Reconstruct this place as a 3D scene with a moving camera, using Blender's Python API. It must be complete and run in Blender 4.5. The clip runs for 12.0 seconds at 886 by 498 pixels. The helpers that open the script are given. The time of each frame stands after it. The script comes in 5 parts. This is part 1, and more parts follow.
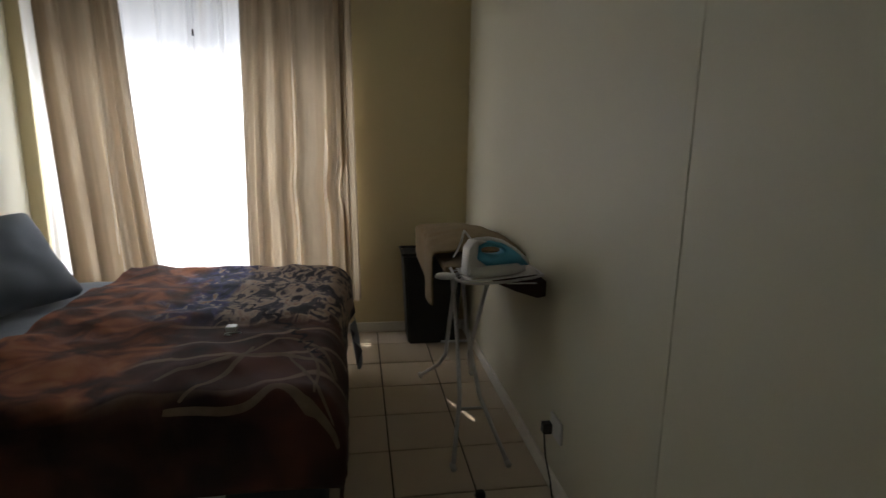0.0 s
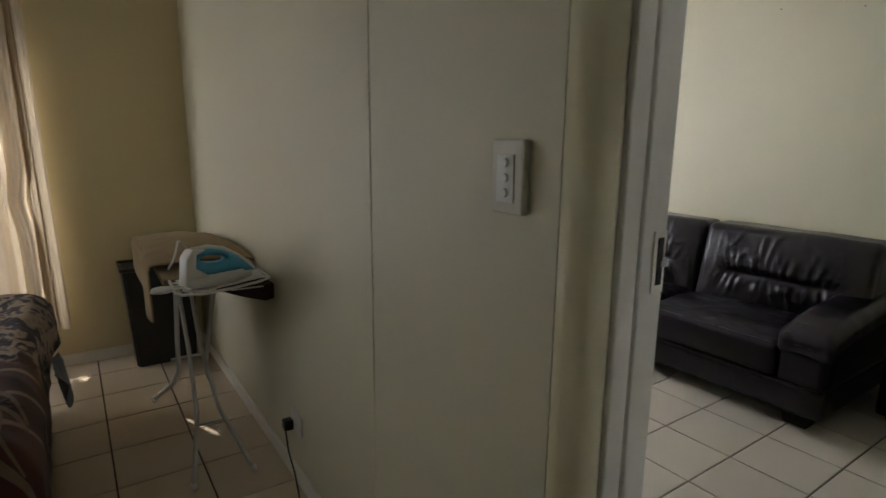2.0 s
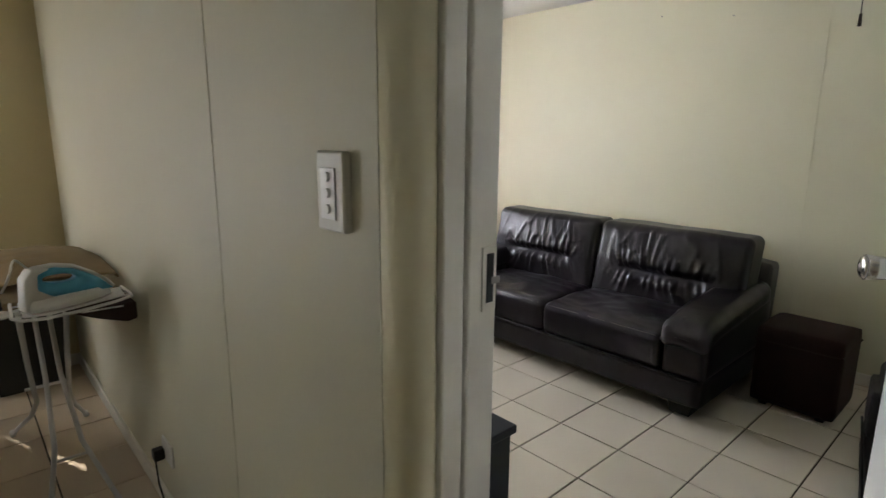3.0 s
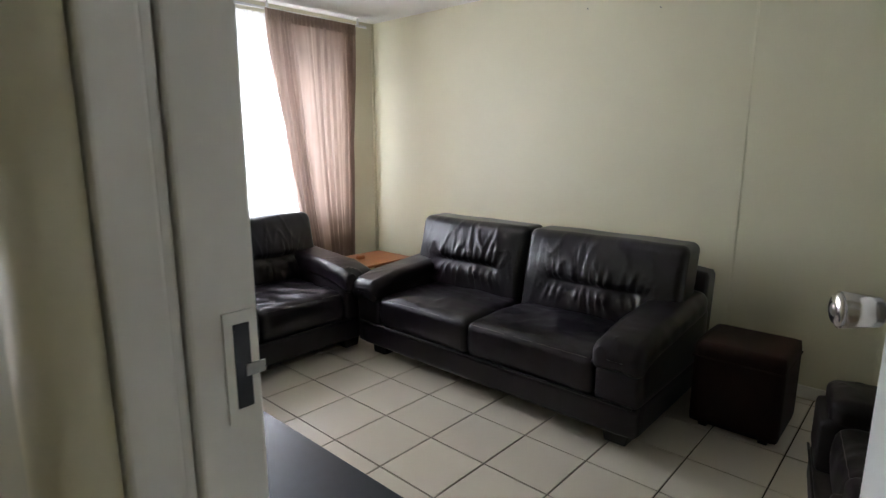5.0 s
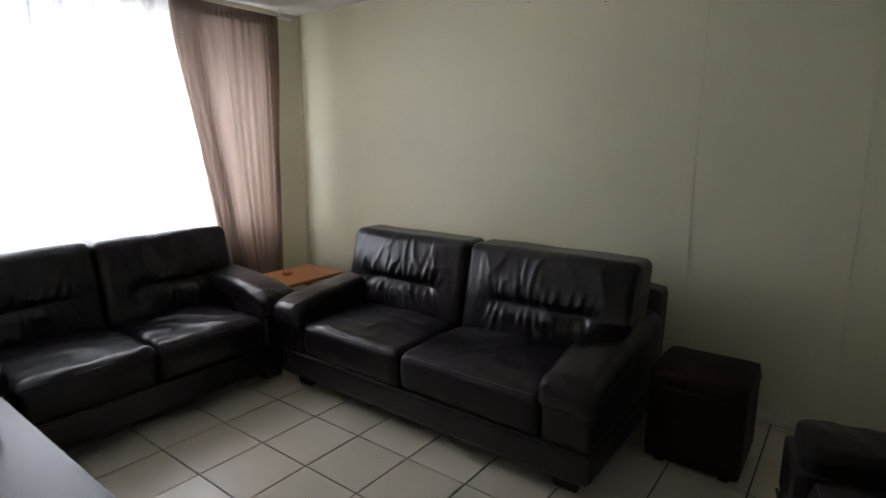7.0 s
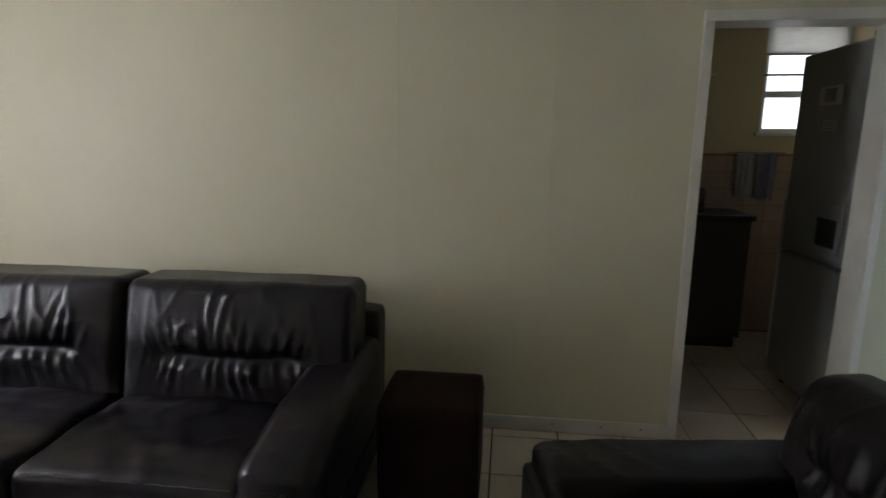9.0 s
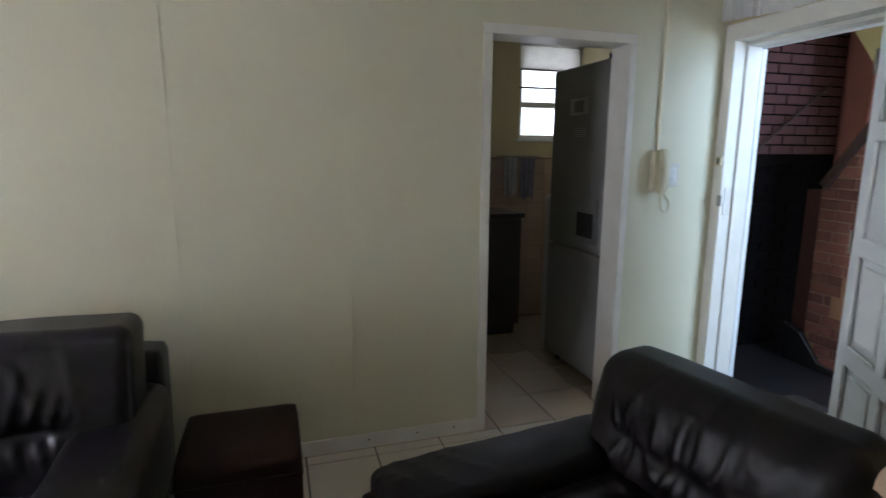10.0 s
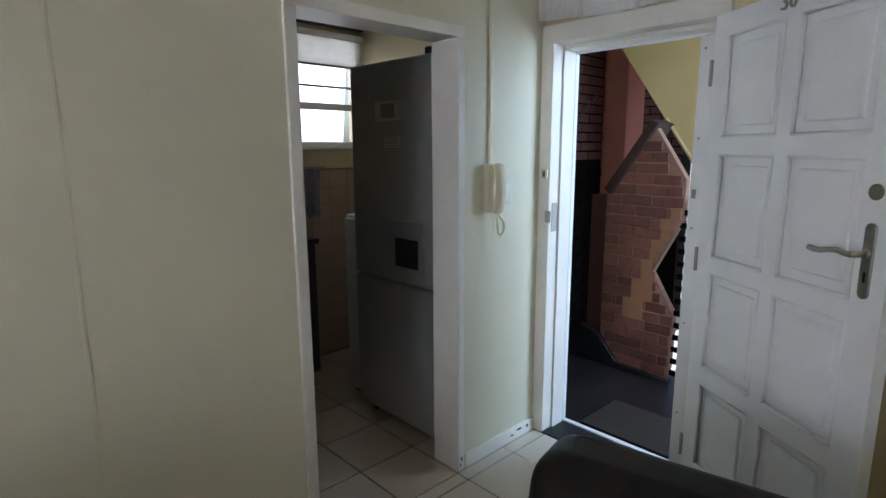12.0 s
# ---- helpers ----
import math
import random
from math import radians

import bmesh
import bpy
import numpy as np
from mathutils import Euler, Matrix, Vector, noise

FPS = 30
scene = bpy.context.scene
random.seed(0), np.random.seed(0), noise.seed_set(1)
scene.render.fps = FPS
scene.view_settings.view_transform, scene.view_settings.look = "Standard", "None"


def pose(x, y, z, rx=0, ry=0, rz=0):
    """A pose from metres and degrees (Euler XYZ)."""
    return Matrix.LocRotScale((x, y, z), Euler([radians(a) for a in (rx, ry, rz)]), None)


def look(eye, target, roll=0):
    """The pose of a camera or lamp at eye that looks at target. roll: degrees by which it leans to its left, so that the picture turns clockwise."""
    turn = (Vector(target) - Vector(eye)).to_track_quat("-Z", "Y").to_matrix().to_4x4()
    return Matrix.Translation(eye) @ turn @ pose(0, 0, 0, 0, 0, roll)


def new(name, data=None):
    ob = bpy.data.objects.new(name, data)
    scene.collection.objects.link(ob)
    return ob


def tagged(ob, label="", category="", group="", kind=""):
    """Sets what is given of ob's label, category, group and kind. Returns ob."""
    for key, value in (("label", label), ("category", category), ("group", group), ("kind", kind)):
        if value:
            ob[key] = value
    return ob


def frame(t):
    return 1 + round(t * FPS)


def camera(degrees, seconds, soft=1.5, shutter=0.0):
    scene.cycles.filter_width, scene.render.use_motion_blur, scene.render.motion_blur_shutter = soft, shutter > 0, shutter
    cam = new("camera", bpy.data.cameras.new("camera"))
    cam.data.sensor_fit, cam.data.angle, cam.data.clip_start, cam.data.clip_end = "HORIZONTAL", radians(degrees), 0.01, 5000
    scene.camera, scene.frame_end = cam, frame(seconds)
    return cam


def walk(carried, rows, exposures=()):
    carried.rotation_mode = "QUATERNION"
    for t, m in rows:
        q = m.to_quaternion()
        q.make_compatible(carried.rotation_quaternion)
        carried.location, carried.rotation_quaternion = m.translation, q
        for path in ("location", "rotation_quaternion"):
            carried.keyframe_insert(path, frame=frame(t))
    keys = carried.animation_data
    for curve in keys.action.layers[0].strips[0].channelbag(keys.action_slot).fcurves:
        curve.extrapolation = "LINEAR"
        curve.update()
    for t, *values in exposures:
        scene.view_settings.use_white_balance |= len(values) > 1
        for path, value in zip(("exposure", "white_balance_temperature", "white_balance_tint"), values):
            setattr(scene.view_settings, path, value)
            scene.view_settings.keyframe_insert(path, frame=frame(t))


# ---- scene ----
cam = camera(78.1, 12.0, soft=1.35, shutter=0.3)
# seconds, x, y, z, yaw, pitch, roll
ROWS = [
    (0.0, 0.051, 0.043, 1.415, -8.76, -11.36, -0.94),
    (0.5, 0.056, -0.008, 1.440, -16.34, -11.44, -0.97),
    (1.0, 0.099, -0.039, 1.446, -22.84, -11.57, -0.73),
    (1.5, 0.114, -0.081, 1.447, -29.36, -11.44, -0.60),
    (2.0, 0.146, -0.107, 1.454, -34.22, -11.48, -0.56),
    (2.5, 0.229, -0.127, 1.465, -38.93, -11.59, -0.49),
    (3.0, 0.331, -0.159, 1.478, -42.06, -11.56, -0.42),
    (3.5, 0.437, -0.147, 1.474, -44.77, -11.10, 0.31),
    (5.5, 0.880, 0.048, 1.454, -47.84, -11.06, -0.15),
    (6.0, 0.991, 0.111, 1.454, -48.11, -11.05, -0.23),
    (6.5, 1.035, 0.117, 1.472, -49.16, -10.93, -0.18),
    (8.5, 1.537, 0.284, 1.523, -74.50, -11.70, 0.04),
    (9.0, 1.656, 0.324, 1.490, -83.19, -11.04, -0.37),
    (9.5, 1.751, 0.402, 1.475, -94.74, -10.38, -0.33),
    (10.0, 1.815, 0.459, 1.484, -107.14, -10.34, -0.37),
    (10.5, 1.975, 0.457, 1.524, -116.34, -11.03, -0.03),
    (11.0, 2.197, 0.429, 1.557, -122.71, -10.83, 0.19),
    (11.5, 2.404, 0.421, 1.563, -127.68, -10.70, 0.20),
    (12.0, 2.634, 0.406, 1.563, -133.79, -10.49, 0.21),
]
EXPOSURES = [(0.0, -0.54, 6220, 12), (0.5, -0.58, 6250, 12), (1.0, -0.56, 6270, 11), (1.5, -0.28, 6320, 11), (2.0, -0.02, 6320, 11), (2.5, 0.30, 6320, 11), (3.0, 0.52, 6320, 11), (3.5, 0.48, 6320, 11),
             (5.5, 0.10, 6070, 11), (6.0, -0.16, 6070, 11), (6.5, -0.42, 6070, 11), (8.5, -0.38, 6550, 10), (9.0, -0.15, 6250, 12), (9.5, 0.15, 5950, 14), (10.0, 0.40, 5900, 14), (10.5, 0.55, 5950, 15), (11.0, 0.56, 5920, 15), (12.0, 0.45, 5900, 15)]
walk(cam, [(t, pose(x, y, z, 90 + pitch, roll, yaw)) for t, x, y, z, yaw, pitch, roll in ROWS], EXPOSURES)

# ---- plan, in metres ----
XP0, XP1 = 0.833, 1.007      # partition between bedroom and lounge
XF0, XF1 = 4.356, 4.506      # lounge's long wall, with the kitchen door
YE0, YE1 = -1.95, -2.10      # entrance wall
YB = 3.95                    # bedroom window wall
YL = 4.175                   # lounge window wall
XW = -2.06                   # bedroom's far side wall
YS = -1.75                   # bedroom's back wall
CEIL = 2.56
TILE = 0.338

# ---- light ----
SUN_AZ, SUN_EL = (-0.42, 0.91), radians(52)
world = bpy.data.worlds.new("sky")
scene.world = world
world.use_nodes = True
wn = world.node_tree.nodes
sky = wn.new("ShaderNodeTexSky")
sky.sky_type, sky.sun_disc, sky.sun_elevation = "NISHITA", False, SUN_EL
sky.sun_rotation = math.atan2(SUN_AZ[0], SUN_AZ[1])
sky.air_density, sky.dust_density = 1.0, 2.0
wn["Background"].inputs["Strength"].default_value = 0.14
world.node_tree.links.new(sky.outputs[0], wn["Background"].inputs["Color"])


def lamp(name, kind, energy, m, colour=(1, 1, 1)):
    d = bpy.data.lights.new(name, kind)
    d.energy, d.color = energy, colour
    ob = new(name, d)
    ob.matrix_world = m
    return d


sun = lamp("sun", "SUN", 4.5, look((SUN_AZ[0] * 10, SUN_AZ[1] * 10, 10 * math.tan(SUN_EL)), (0, 0, 0)), (1.0, 0.93, 0.82))
sun.angle = radians(0.6)


def window_light(name, x0, x1, z0, z1, y, energy, colour=(0.95, 0.97, 1.0)):
    d = lamp(name, "AREA", energy, look(((x0 + x1) / 2, y, (z0 + z1) / 2), ((x0 + x1) / 2, y - 1, (z0 + z1) / 2 - 0.12)), colour)
    d.shape, d.size, d.size_y = "RECTANGLE", x1 - x0, z1 - z0


window_light("bedroom_window_daylight", -1.85, -0.05, 0.4, 1.82, YB + 0.30, 52)
window_light("lounge_window_daylight", 1.75, 3.95, 0.85, 2.05, YL + 0.30, 104, (0.92, 0.935, 1.0))
d = lamp("kitchen_window_daylight", "AREA", 3, look((6.40, -1.80, 1.95), (5.0, -1.6, 1.7)), (0.93, 0.97, 1.0))
d.shape, d.size, d.size_y = "RECTANGLE", 0.6, 0.7
# daylight through the open side of the stair landing
d = lamp("landing_daylight", "AREA", 60, look((2.25, -3.25, 1.9), (4.3, -1.9, 1.1)), (0.58, 0.79, 1.0))
d.shape, d.size, d.size_y = "RECTANGLE", 1.2, 1.9


# ---- materials ----
def mat(name, base, rough=0.6, metal=0.0, var=0.12, scale=6.0, fine=80.0, bump=0.15, bump_scale=None, coat=0.0, sheen=0.0, random_tint=0.0, spec=0.5, second=None, stretch=None, worn=0.08):
    m = bpy.data.materials.new(name)
    m.use_nodes = True
    t = m.node_tree
    b = t.nodes["Principled BSDF"]
    b.inputs["Roughness"].default_value, b.inputs["Metallic"].default_value = rough, metal
    b.inputs["Coat Weight"].default_value, b.inputs["Sheen Weight"].default_value = coat, sheen
    b.inputs["Specular IOR Level"].default_value = spec
    co = t.nodes.new("ShaderNodeTexCoord")
    src = co.outputs["Object"]
    if stretch:
        mp = t.nodes.new("ShaderNodeMapping")
        mp.inputs["Scale"].default_value = stretch
        t.links.new(src, mp.inputs["Vector"])
        src = mp.outputs["Vector"]
    if random_tint:
        # every piece is cut from another place of the pattern
        oi, shift = t.nodes.new("ShaderNodeObjectInfo"), t.nodes.new("ShaderNodeVectorMath")
        shift.operation = "MULTIPLY_ADD"
        shift.inputs[1].default_value = (37.0, 53.0, 71.0)
        t.links.new(oi.outputs["Random"], shift.inputs[0])
        t.links.new(src, shift.inputs[2])
        src = shift.outputs["Vector"]
    n1, n2 = t.nodes.new("ShaderNodeTexNoise"), t.nodes.new("ShaderNodeTexNoise")
    n1.inputs["Scale"].default_value, n1.inputs["Detail"].default_value = scale, 5
    n2.inputs["Scale"].default_value, n2.inputs["Detail"].default_value = fine, 3
    for n in (n1, n2):
        t.links.new(src, n.inputs["Vector"])
    dark = tuple(c * (1 - var) for c in base)
    lite = second or tuple(min(1, c * (1 + var)) for c in base)
    r = t.nodes.new("ShaderNodeValToRGB")
    r.color_ramp.elements[0].position, r.color_ramp.elements[1].position = 0.18, 0.82
    r.color_ramp.elements[0].color, r.color_ramp.elements[1].color = (*dark, 1), (*lite, 1)
    add = t.nodes.new("ShaderNodeMath")
    add.operation = "MULTIPLY_ADD"
    add.inputs[1].default_value = 0.3
    t.links.new(n2.outputs["Fac"], add.inputs[0])
    sub = t.nodes.new("ShaderNodeMath")
    sub.operation = "SUBTRACT"
    sub.inputs[1].default_value = 0.15
    t.links.new(n1.outputs["Fac"], sub.inputs[0])
    t.links.new(sub.outputs[0], add.inputs[2])
    t.links.new(add.outputs[0], r.inputs["Fac"])
    colour = r.outputs["Color"]
    if random_tint:
        oi, hs, mm = t.nodes.new("ShaderNodeObjectInfo"), t.nodes.new("ShaderNodeHueSaturation"), t.nodes.new("ShaderNodeMath")
        mm.operation, mm.inputs[1].default_value, mm.inputs[2].default_value = "MULTIPLY_ADD", 2 * random_tint, 1 - random_tint
        t.links.new(oi.outputs["Random"], mm.inputs[0])
        t.links.new(mm.outputs[0], hs.inputs["Value"])
        t.links.new(colour, hs.inputs["Color"])
        colour = hs.outputs["Color"]
    t.links.new(colour, b.inputs["Base Color"])
    worn = min(worn, 1.4 * abs(rough - 0.274))
    rr = t.nodes.new("ShaderNodeMath")
    rr.operation, rr.inputs[1].default_value, rr.inputs[2].default_value = "MULTIPLY_ADD", worn, rough - worn / 2
    t.links.new(n1.outputs["Fac"], rr.inputs[0])
    t.links.new(rr.outputs[0], b.inputs["Roughness"])
    if bump:
        bp = t.nodes.new("ShaderNodeBump")
        bp.inputs["Strength"].default_value, bp.inputs["Distance"].default_value = bump, 0.004
        h = n2
        if bump_scale:
            h = t.nodes.new("ShaderNodeTexNoise")
            h.inputs["Scale"].default_value, h.inputs["Detail"].default_value = bump_scale, 4
            t.links.new(src, h.inputs["Vector"])
        t.links.new(h.outputs["Fac"], bp.inputs["Height"])
        t.links.new(bp.outputs["Normal"], b.inputs["Normal"])
    return m


def fabric(name, base, through_light, var=0.1, weave=900.0, clear=0.0):
    """Cloth that lets part of the light through."""
    m = bpy.data.materials.new(name)
    m.use_nodes = True
    t = m.node_tree
    b, out = t.nodes["Principled BSDF"], t.nodes["Material Output"]
    b.inputs["Roughness"].default_value = 0.85
    b.inputs["Specular IOR Level"].default_value = 0.2
    n = t.nodes.new("ShaderNodeTexNoise")
    n.inputs["Scale"].default_value = 5.0
    r = t.nodes.new("ShaderNodeValToRGB")
    r.color_ramp.elements[0].position, r.color_ramp.elements[1].position = 0.3, 0.7
    r.color_ramp.elements[0].color = (*[c * (1 - var) for c in base], 1)
    r.color_ramp.elements[1].color = (*[min(1, c * (1 + var)) for c in base], 1)
    t.links.new(n.outputs["Fac"], r.inputs["Fac"])
    t.links.new(r.outputs["Color"], b.inputs["Base Color"])
    w = t.nodes.new("ShaderNodeTexNoise")
    w.inputs["Scale"].default_value = weave
    bp = t.nodes.new("ShaderNodeBump")
    bp.inputs["Strength"].default_value, bp.inputs["Distance"].default_value = 0.2, 0.001
    t.links.new(w.outputs["Fac"], bp.inputs["Height"])
    t.links.new(bp.outputs["Normal"], b.inputs["Normal"])
    tr = t.nodes.new("ShaderNodeBsdfTranslucent")
    t.links.new(r.outputs["Color"], tr.inputs["Color"])
    mx = t.nodes.new("ShaderNodeMixShader")
    mx.inputs[0].default_value = through_light
    t.links.new(b.outputs[0], mx.inputs[1])
    t.links.new(tr.outputs[0], mx.inputs[2])
    last = mx
    if clear:
        tp, m2 = t.nodes.new("ShaderNodeBsdfTransparent"), t.nodes.new("ShaderNodeMixShader")
        m2.inputs[0].default_value = clear
        t.links.new(mx.outputs[0], m2.inputs[1])
        t.links.new(tp.outputs[0], m2.inputs[2])
        last = m2
    t.links.new(last.outputs[0], out.inputs["Surface"])
    return m


def glass_mat(name):
    m = bpy.data.materials.new(name)
    m.use_nodes = True
    b = m.node_tree.nodes["Principled BSDF"]
    b.inputs["Transmission Weight"].default_value, b.inputs["Roughness"].default_value, b.inputs["IOR"].default_value = 1.0, 0.02, 1.05
    return m


M_WALL = mat("cream_wall_paint", (0.70, 0.663, 0.515), 0.55, var=0.05, scale=1.3, fine=140, bump=0.10)
M_WALL_EAST = mat("yellowed_cream_wall_paint", (0.705, 0.668, 0.488), 0.55, var=0.05, scale=1.3, fine=140, bump=0.10)
M_YELLOW = mat("yellow_wall_paint", (0.66, 0.56, 0.33), 0.6, var=0.06, scale=1.5, fine=120, bump=0.10)
M_CEIL = mat("ceiling_paint", (0.78, 0.77, 0.73), 0.8, var=0.04, scale=1.2, bump=0.1)
M_WHITE = mat("white_enamel", (0.82, 0.82, 0.81), 0.35, var=0.05, scale=4, fine=60, bump=0.08)
M_FRAME = mat("white_frame_enamel", (0.80, 0.77, 0.69), 0.4, var=0.07, scale=5, fine=50, bump=0.12)
M_TILE_WARM = mat("tan_ceramic_tile", (0.58, 0.475, 0.345), 0.34, var=0.04, scale=3, fine=90, bump=0.015, random_tint=0.05, worn=0.04)
M_TILE = mat("cream_ceramic_tile", (0.64, 0.575, 0.475), 0.28, var=0.025, scale=2, fine=90, bump=0.012, random_tint=0.04, worn=0.02)
M_GROUT = mat("dark_grout", (0.042, 0.030, 0.021), 0.9, var=0.3, scale=20, bump=0.3)
# base leans to blue in place of the sky reflected in the leather
M_LEATHER = mat("black_brown_leather", (0.0135, 0.0105, 0.0145), 0.30, var=0.3, scale=5, fine=260, bump=0.11, bump_scale=30, spec=0.38, worn=0.02)
M_LEATHER_DULL = mat("worn_brown_black_leather", (0.0120, 0.0088, 0.0092), 0.40, var=0.3, scale=5, fine=260, bump=0.16, bump_scale=60, spec=0.28, worn=0.05)
M_STITCH = mat("pale_stitching", (0.16, 0.14, 0.13), 0.7, bump=0.0)
M_DARKFOOT = mat("dark_foot_wood", (0.015, 0.012, 0.011), 0.45, bump=0.1)
M_OTTO = mat("dark_brown_leatherette", (0.021, 0.0075, 0.0058), 0.55, spec=0.16, var=0.2, scale=6, fine=180, bump=0.3)
# black board; the sky's blue sheen on it is tinted into the base
M_BLACKTOP = mat("black_satin_board", (0.011, 0.015, 0.026), 0.31, spec=0.32, var=0.2, scale=30, fine=200, bump=0.04)
M_BLACKPL = mat("black_plastic", (0.012, 0.012, 0.013), 0.35, var=0.2, bump=0.1)
# base lightened to blue-white: the lid's glossy reflection is in the colour
M_GREYPL = mat("pale_sheen_plastic", (0.72, 0.78, 0.86), 0.18, var=0.03, bump=0.02)
M_CHROME = mat("brushed_chrome", (0.72, 0.70, 0.67), 0.22, metal=1.0, var=0.06, bump=0.03)
M_BRASS = mat("worn_brass", (0.60, 0.52, 0.36), 0.30, metal=1.0, var=0.15, bump=0.05)
M_NICKEL = mat("dull_nickel", (0.40, 0.40, 0.34), 0.34, metal=1.0, var=0.12, bump=0.05)
M_STEELDARK = mat("dull_steel", (0.35, 0.33, 0.30), 0.4, metal=1.0, var=0.2, bump=0.05)
M_FRIDGE = mat("silver_grey_fridge", (0.375, 0.375, 0.37), 0.38, metal=0.35, var=0.05, scale=2, fine=300, bump=0.03)
M_FRIDGE_SIDE = mat("fridge_trim_silver", (0.62, 0.63, 0.63), 0.35, metal=0.6, var=0.04, bump=0.02)
M_IVORY = mat("ivory_plastic", (0.74, 0.68, 0.48), 0.4, var=0.05, bump=0.03)
M_SWITCH = mat("aged_white_plastic", (0.63, 0.60, 0.52), 0.38, var=0.06, bump=0.03)
M_REVEAL = mat("cream_gloss_reveal", (0.80, 0.74, 0.53), 0.45, var=0.06, scale=3, fine=90, bump=0.1)
M_PLATE = mat("white_plastic", (0.72, 0.71, 0.68), 0.35, var=0.04, bump=0.03)
M_WOOD = mat("orange_pine", (0.36, 0.13, 0.045), 0.4, var=0.25, scale=3, fine=40, bump=0.1, stretch=(1, 12, 1))
M_SHEET = mat("blue_grey_sheet", (0.16, 0.19, 0.23), 0.9, var=0.12, scale=7, fine=300, bump=0.3, sheen=0.3)
M_BASE = mat("dark_bed_base_cloth", (0.06, 0.065, 0.07), 0.9, var=0.2, scale=9, fine=250, bump=0.3)
M_TOWEL = mat("tan_towel", (0.26, 0.18, 0.088), 0.95, var=0.15, scale=12, fine=260, bump=0.5, sheen=0.08)
M_TEAL = mat("teal_plastic", (0.09, 0.42, 0.64), 0.35, var=0.1, bump=0.03)
M_TUBE = mat("white_painted_tube", (0.66, 0.65, 0.64), 0.4, var=0.06, bump=0.05)
M_DARKCLOTH = mat("dark_brown_cloth", (0.06, 0.035, 0.03), 0.9, bump=0.3)
M_CURT_B = fabric("beige_curtain_cloth", (0.47, 0.385, 0.275), 0.24)
M_CURT_L = fabric("taupe_pink_curtain_cloth", (0.36, 0.275, 0.23), 0.25)
M_SHEER = fabric("white_sheer", (0.94, 0.94, 0.94), 0.75, var=0.02, clear=0.16)
M_PELMET = fabric("white_gathered_cloth", (0.78, 0.77, 0.74), 0.15, var=0.05)
M_GLASS = glass_mat("window_glass")
M_DADO = mat("peach_wall_tile", (0.46, 0.33, 0.22), 0.35, var=0.08, bump=0.05, random_tint=0.04)
M_COUNTER = mat("dark_counter", (0.03, 0.028, 0.027), 0.35, var=0.3, bump=0.05)
M_CUPB = mat("dark_cupboard_board", (0.05, 0.042, 0.038), 0.5, var=0.15, bump=0.05)
M_BRICK = mat("red_face_brick", (0.195, 0.078, 0.058), 0.8, var=0.28, scale=14, fine=90, bump=0.5, random_tint=0.30)
M_BRICK2 = mat("purple_red_face_brick", (0.088, 0.031, 0.032), 0.75, var=0.22, scale=14, fine=90, bump=0.5, random_tint=0.18)
M_MORTAR = mat("pale_mortar", (0.31, 0.19, 0.14), 0.9, var=0.15, scale=30, bump=0.4)
# near-black brick and joints: the lower stairwell wall's shade is in their colour
M_BRICK3 = mat("shaded_black_brick", (0.004, 0.0032, 0.0036), 0.9, spec=0.05, var=0.3, scale=10, fine=80, bump=0.4, random_tint=0.2)
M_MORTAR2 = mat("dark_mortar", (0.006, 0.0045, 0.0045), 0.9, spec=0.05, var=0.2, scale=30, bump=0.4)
M_COPING = mat("dark_brown_coping", (0.045, 0.022, 0.019), 0.7, var=0.3, scale=9, bump=0.4)
M_PLASTER = mat("orange_plaster", (0.36, 0.185, 0.105), 0.8, var=0.12, scale=5, bump=0.3)
M_PINK = mat("pink_plaster", (0.50, 0.20, 0.17), 0.8, var=0.1, scale=4, bump=0.25)
M_OUTYELLOW = mat("ochre_plaster", (0.55, 0.45, 0.22), 0.8, var=0.08, scale=2, bump=0.3)
M_LANDING = mat("dark_polished_concrete", (0.020, 0.018, 0.019), 0.30, var=0.35, scale=4, fine=50, bump=0.12)
M_THRESH = mat("black_threshold_rubber", (0.012, 0.012, 0.012), 0.6, bump=0.3)
M_MAT = mat("brown_doormat", (0.030, 0.020, 0.014), 0.95, var=0.3, scale=15, fine=300, bump=0.8)
M_LEAD = mat("black_cable_rubber", (0.01, 0.01, 0.01), 0.5, bump=0.05)
M_BLIND = fabric("grey_white_blind", (0.80, 0.79, 0.76), 0.62, var=0.05)


# ---- mesh helpers ----
def box(bm, x0, x1, y0, y1, z0, z1, bevel=0.0, seg=2):
    made = bmesh.ops.create_cube(bm, size=1.0)["verts"]
    for v in made:
        v.co = Vector(((x0 + x1) / 2 + v.co.x * (x1 - x0), (y0 + y1) / 2 + v.co.y * (y1 - y0), (z0 + z1) / 2 + v.co.z * (z1 - z0)))
    if bevel:
        edges = list({e for v in made for e in v.link_edges})
        bmesh.ops.bevel(bm, geom=edges, offset=bevel, segments=seg, profile=0.5, affect="EDGES")
    return made


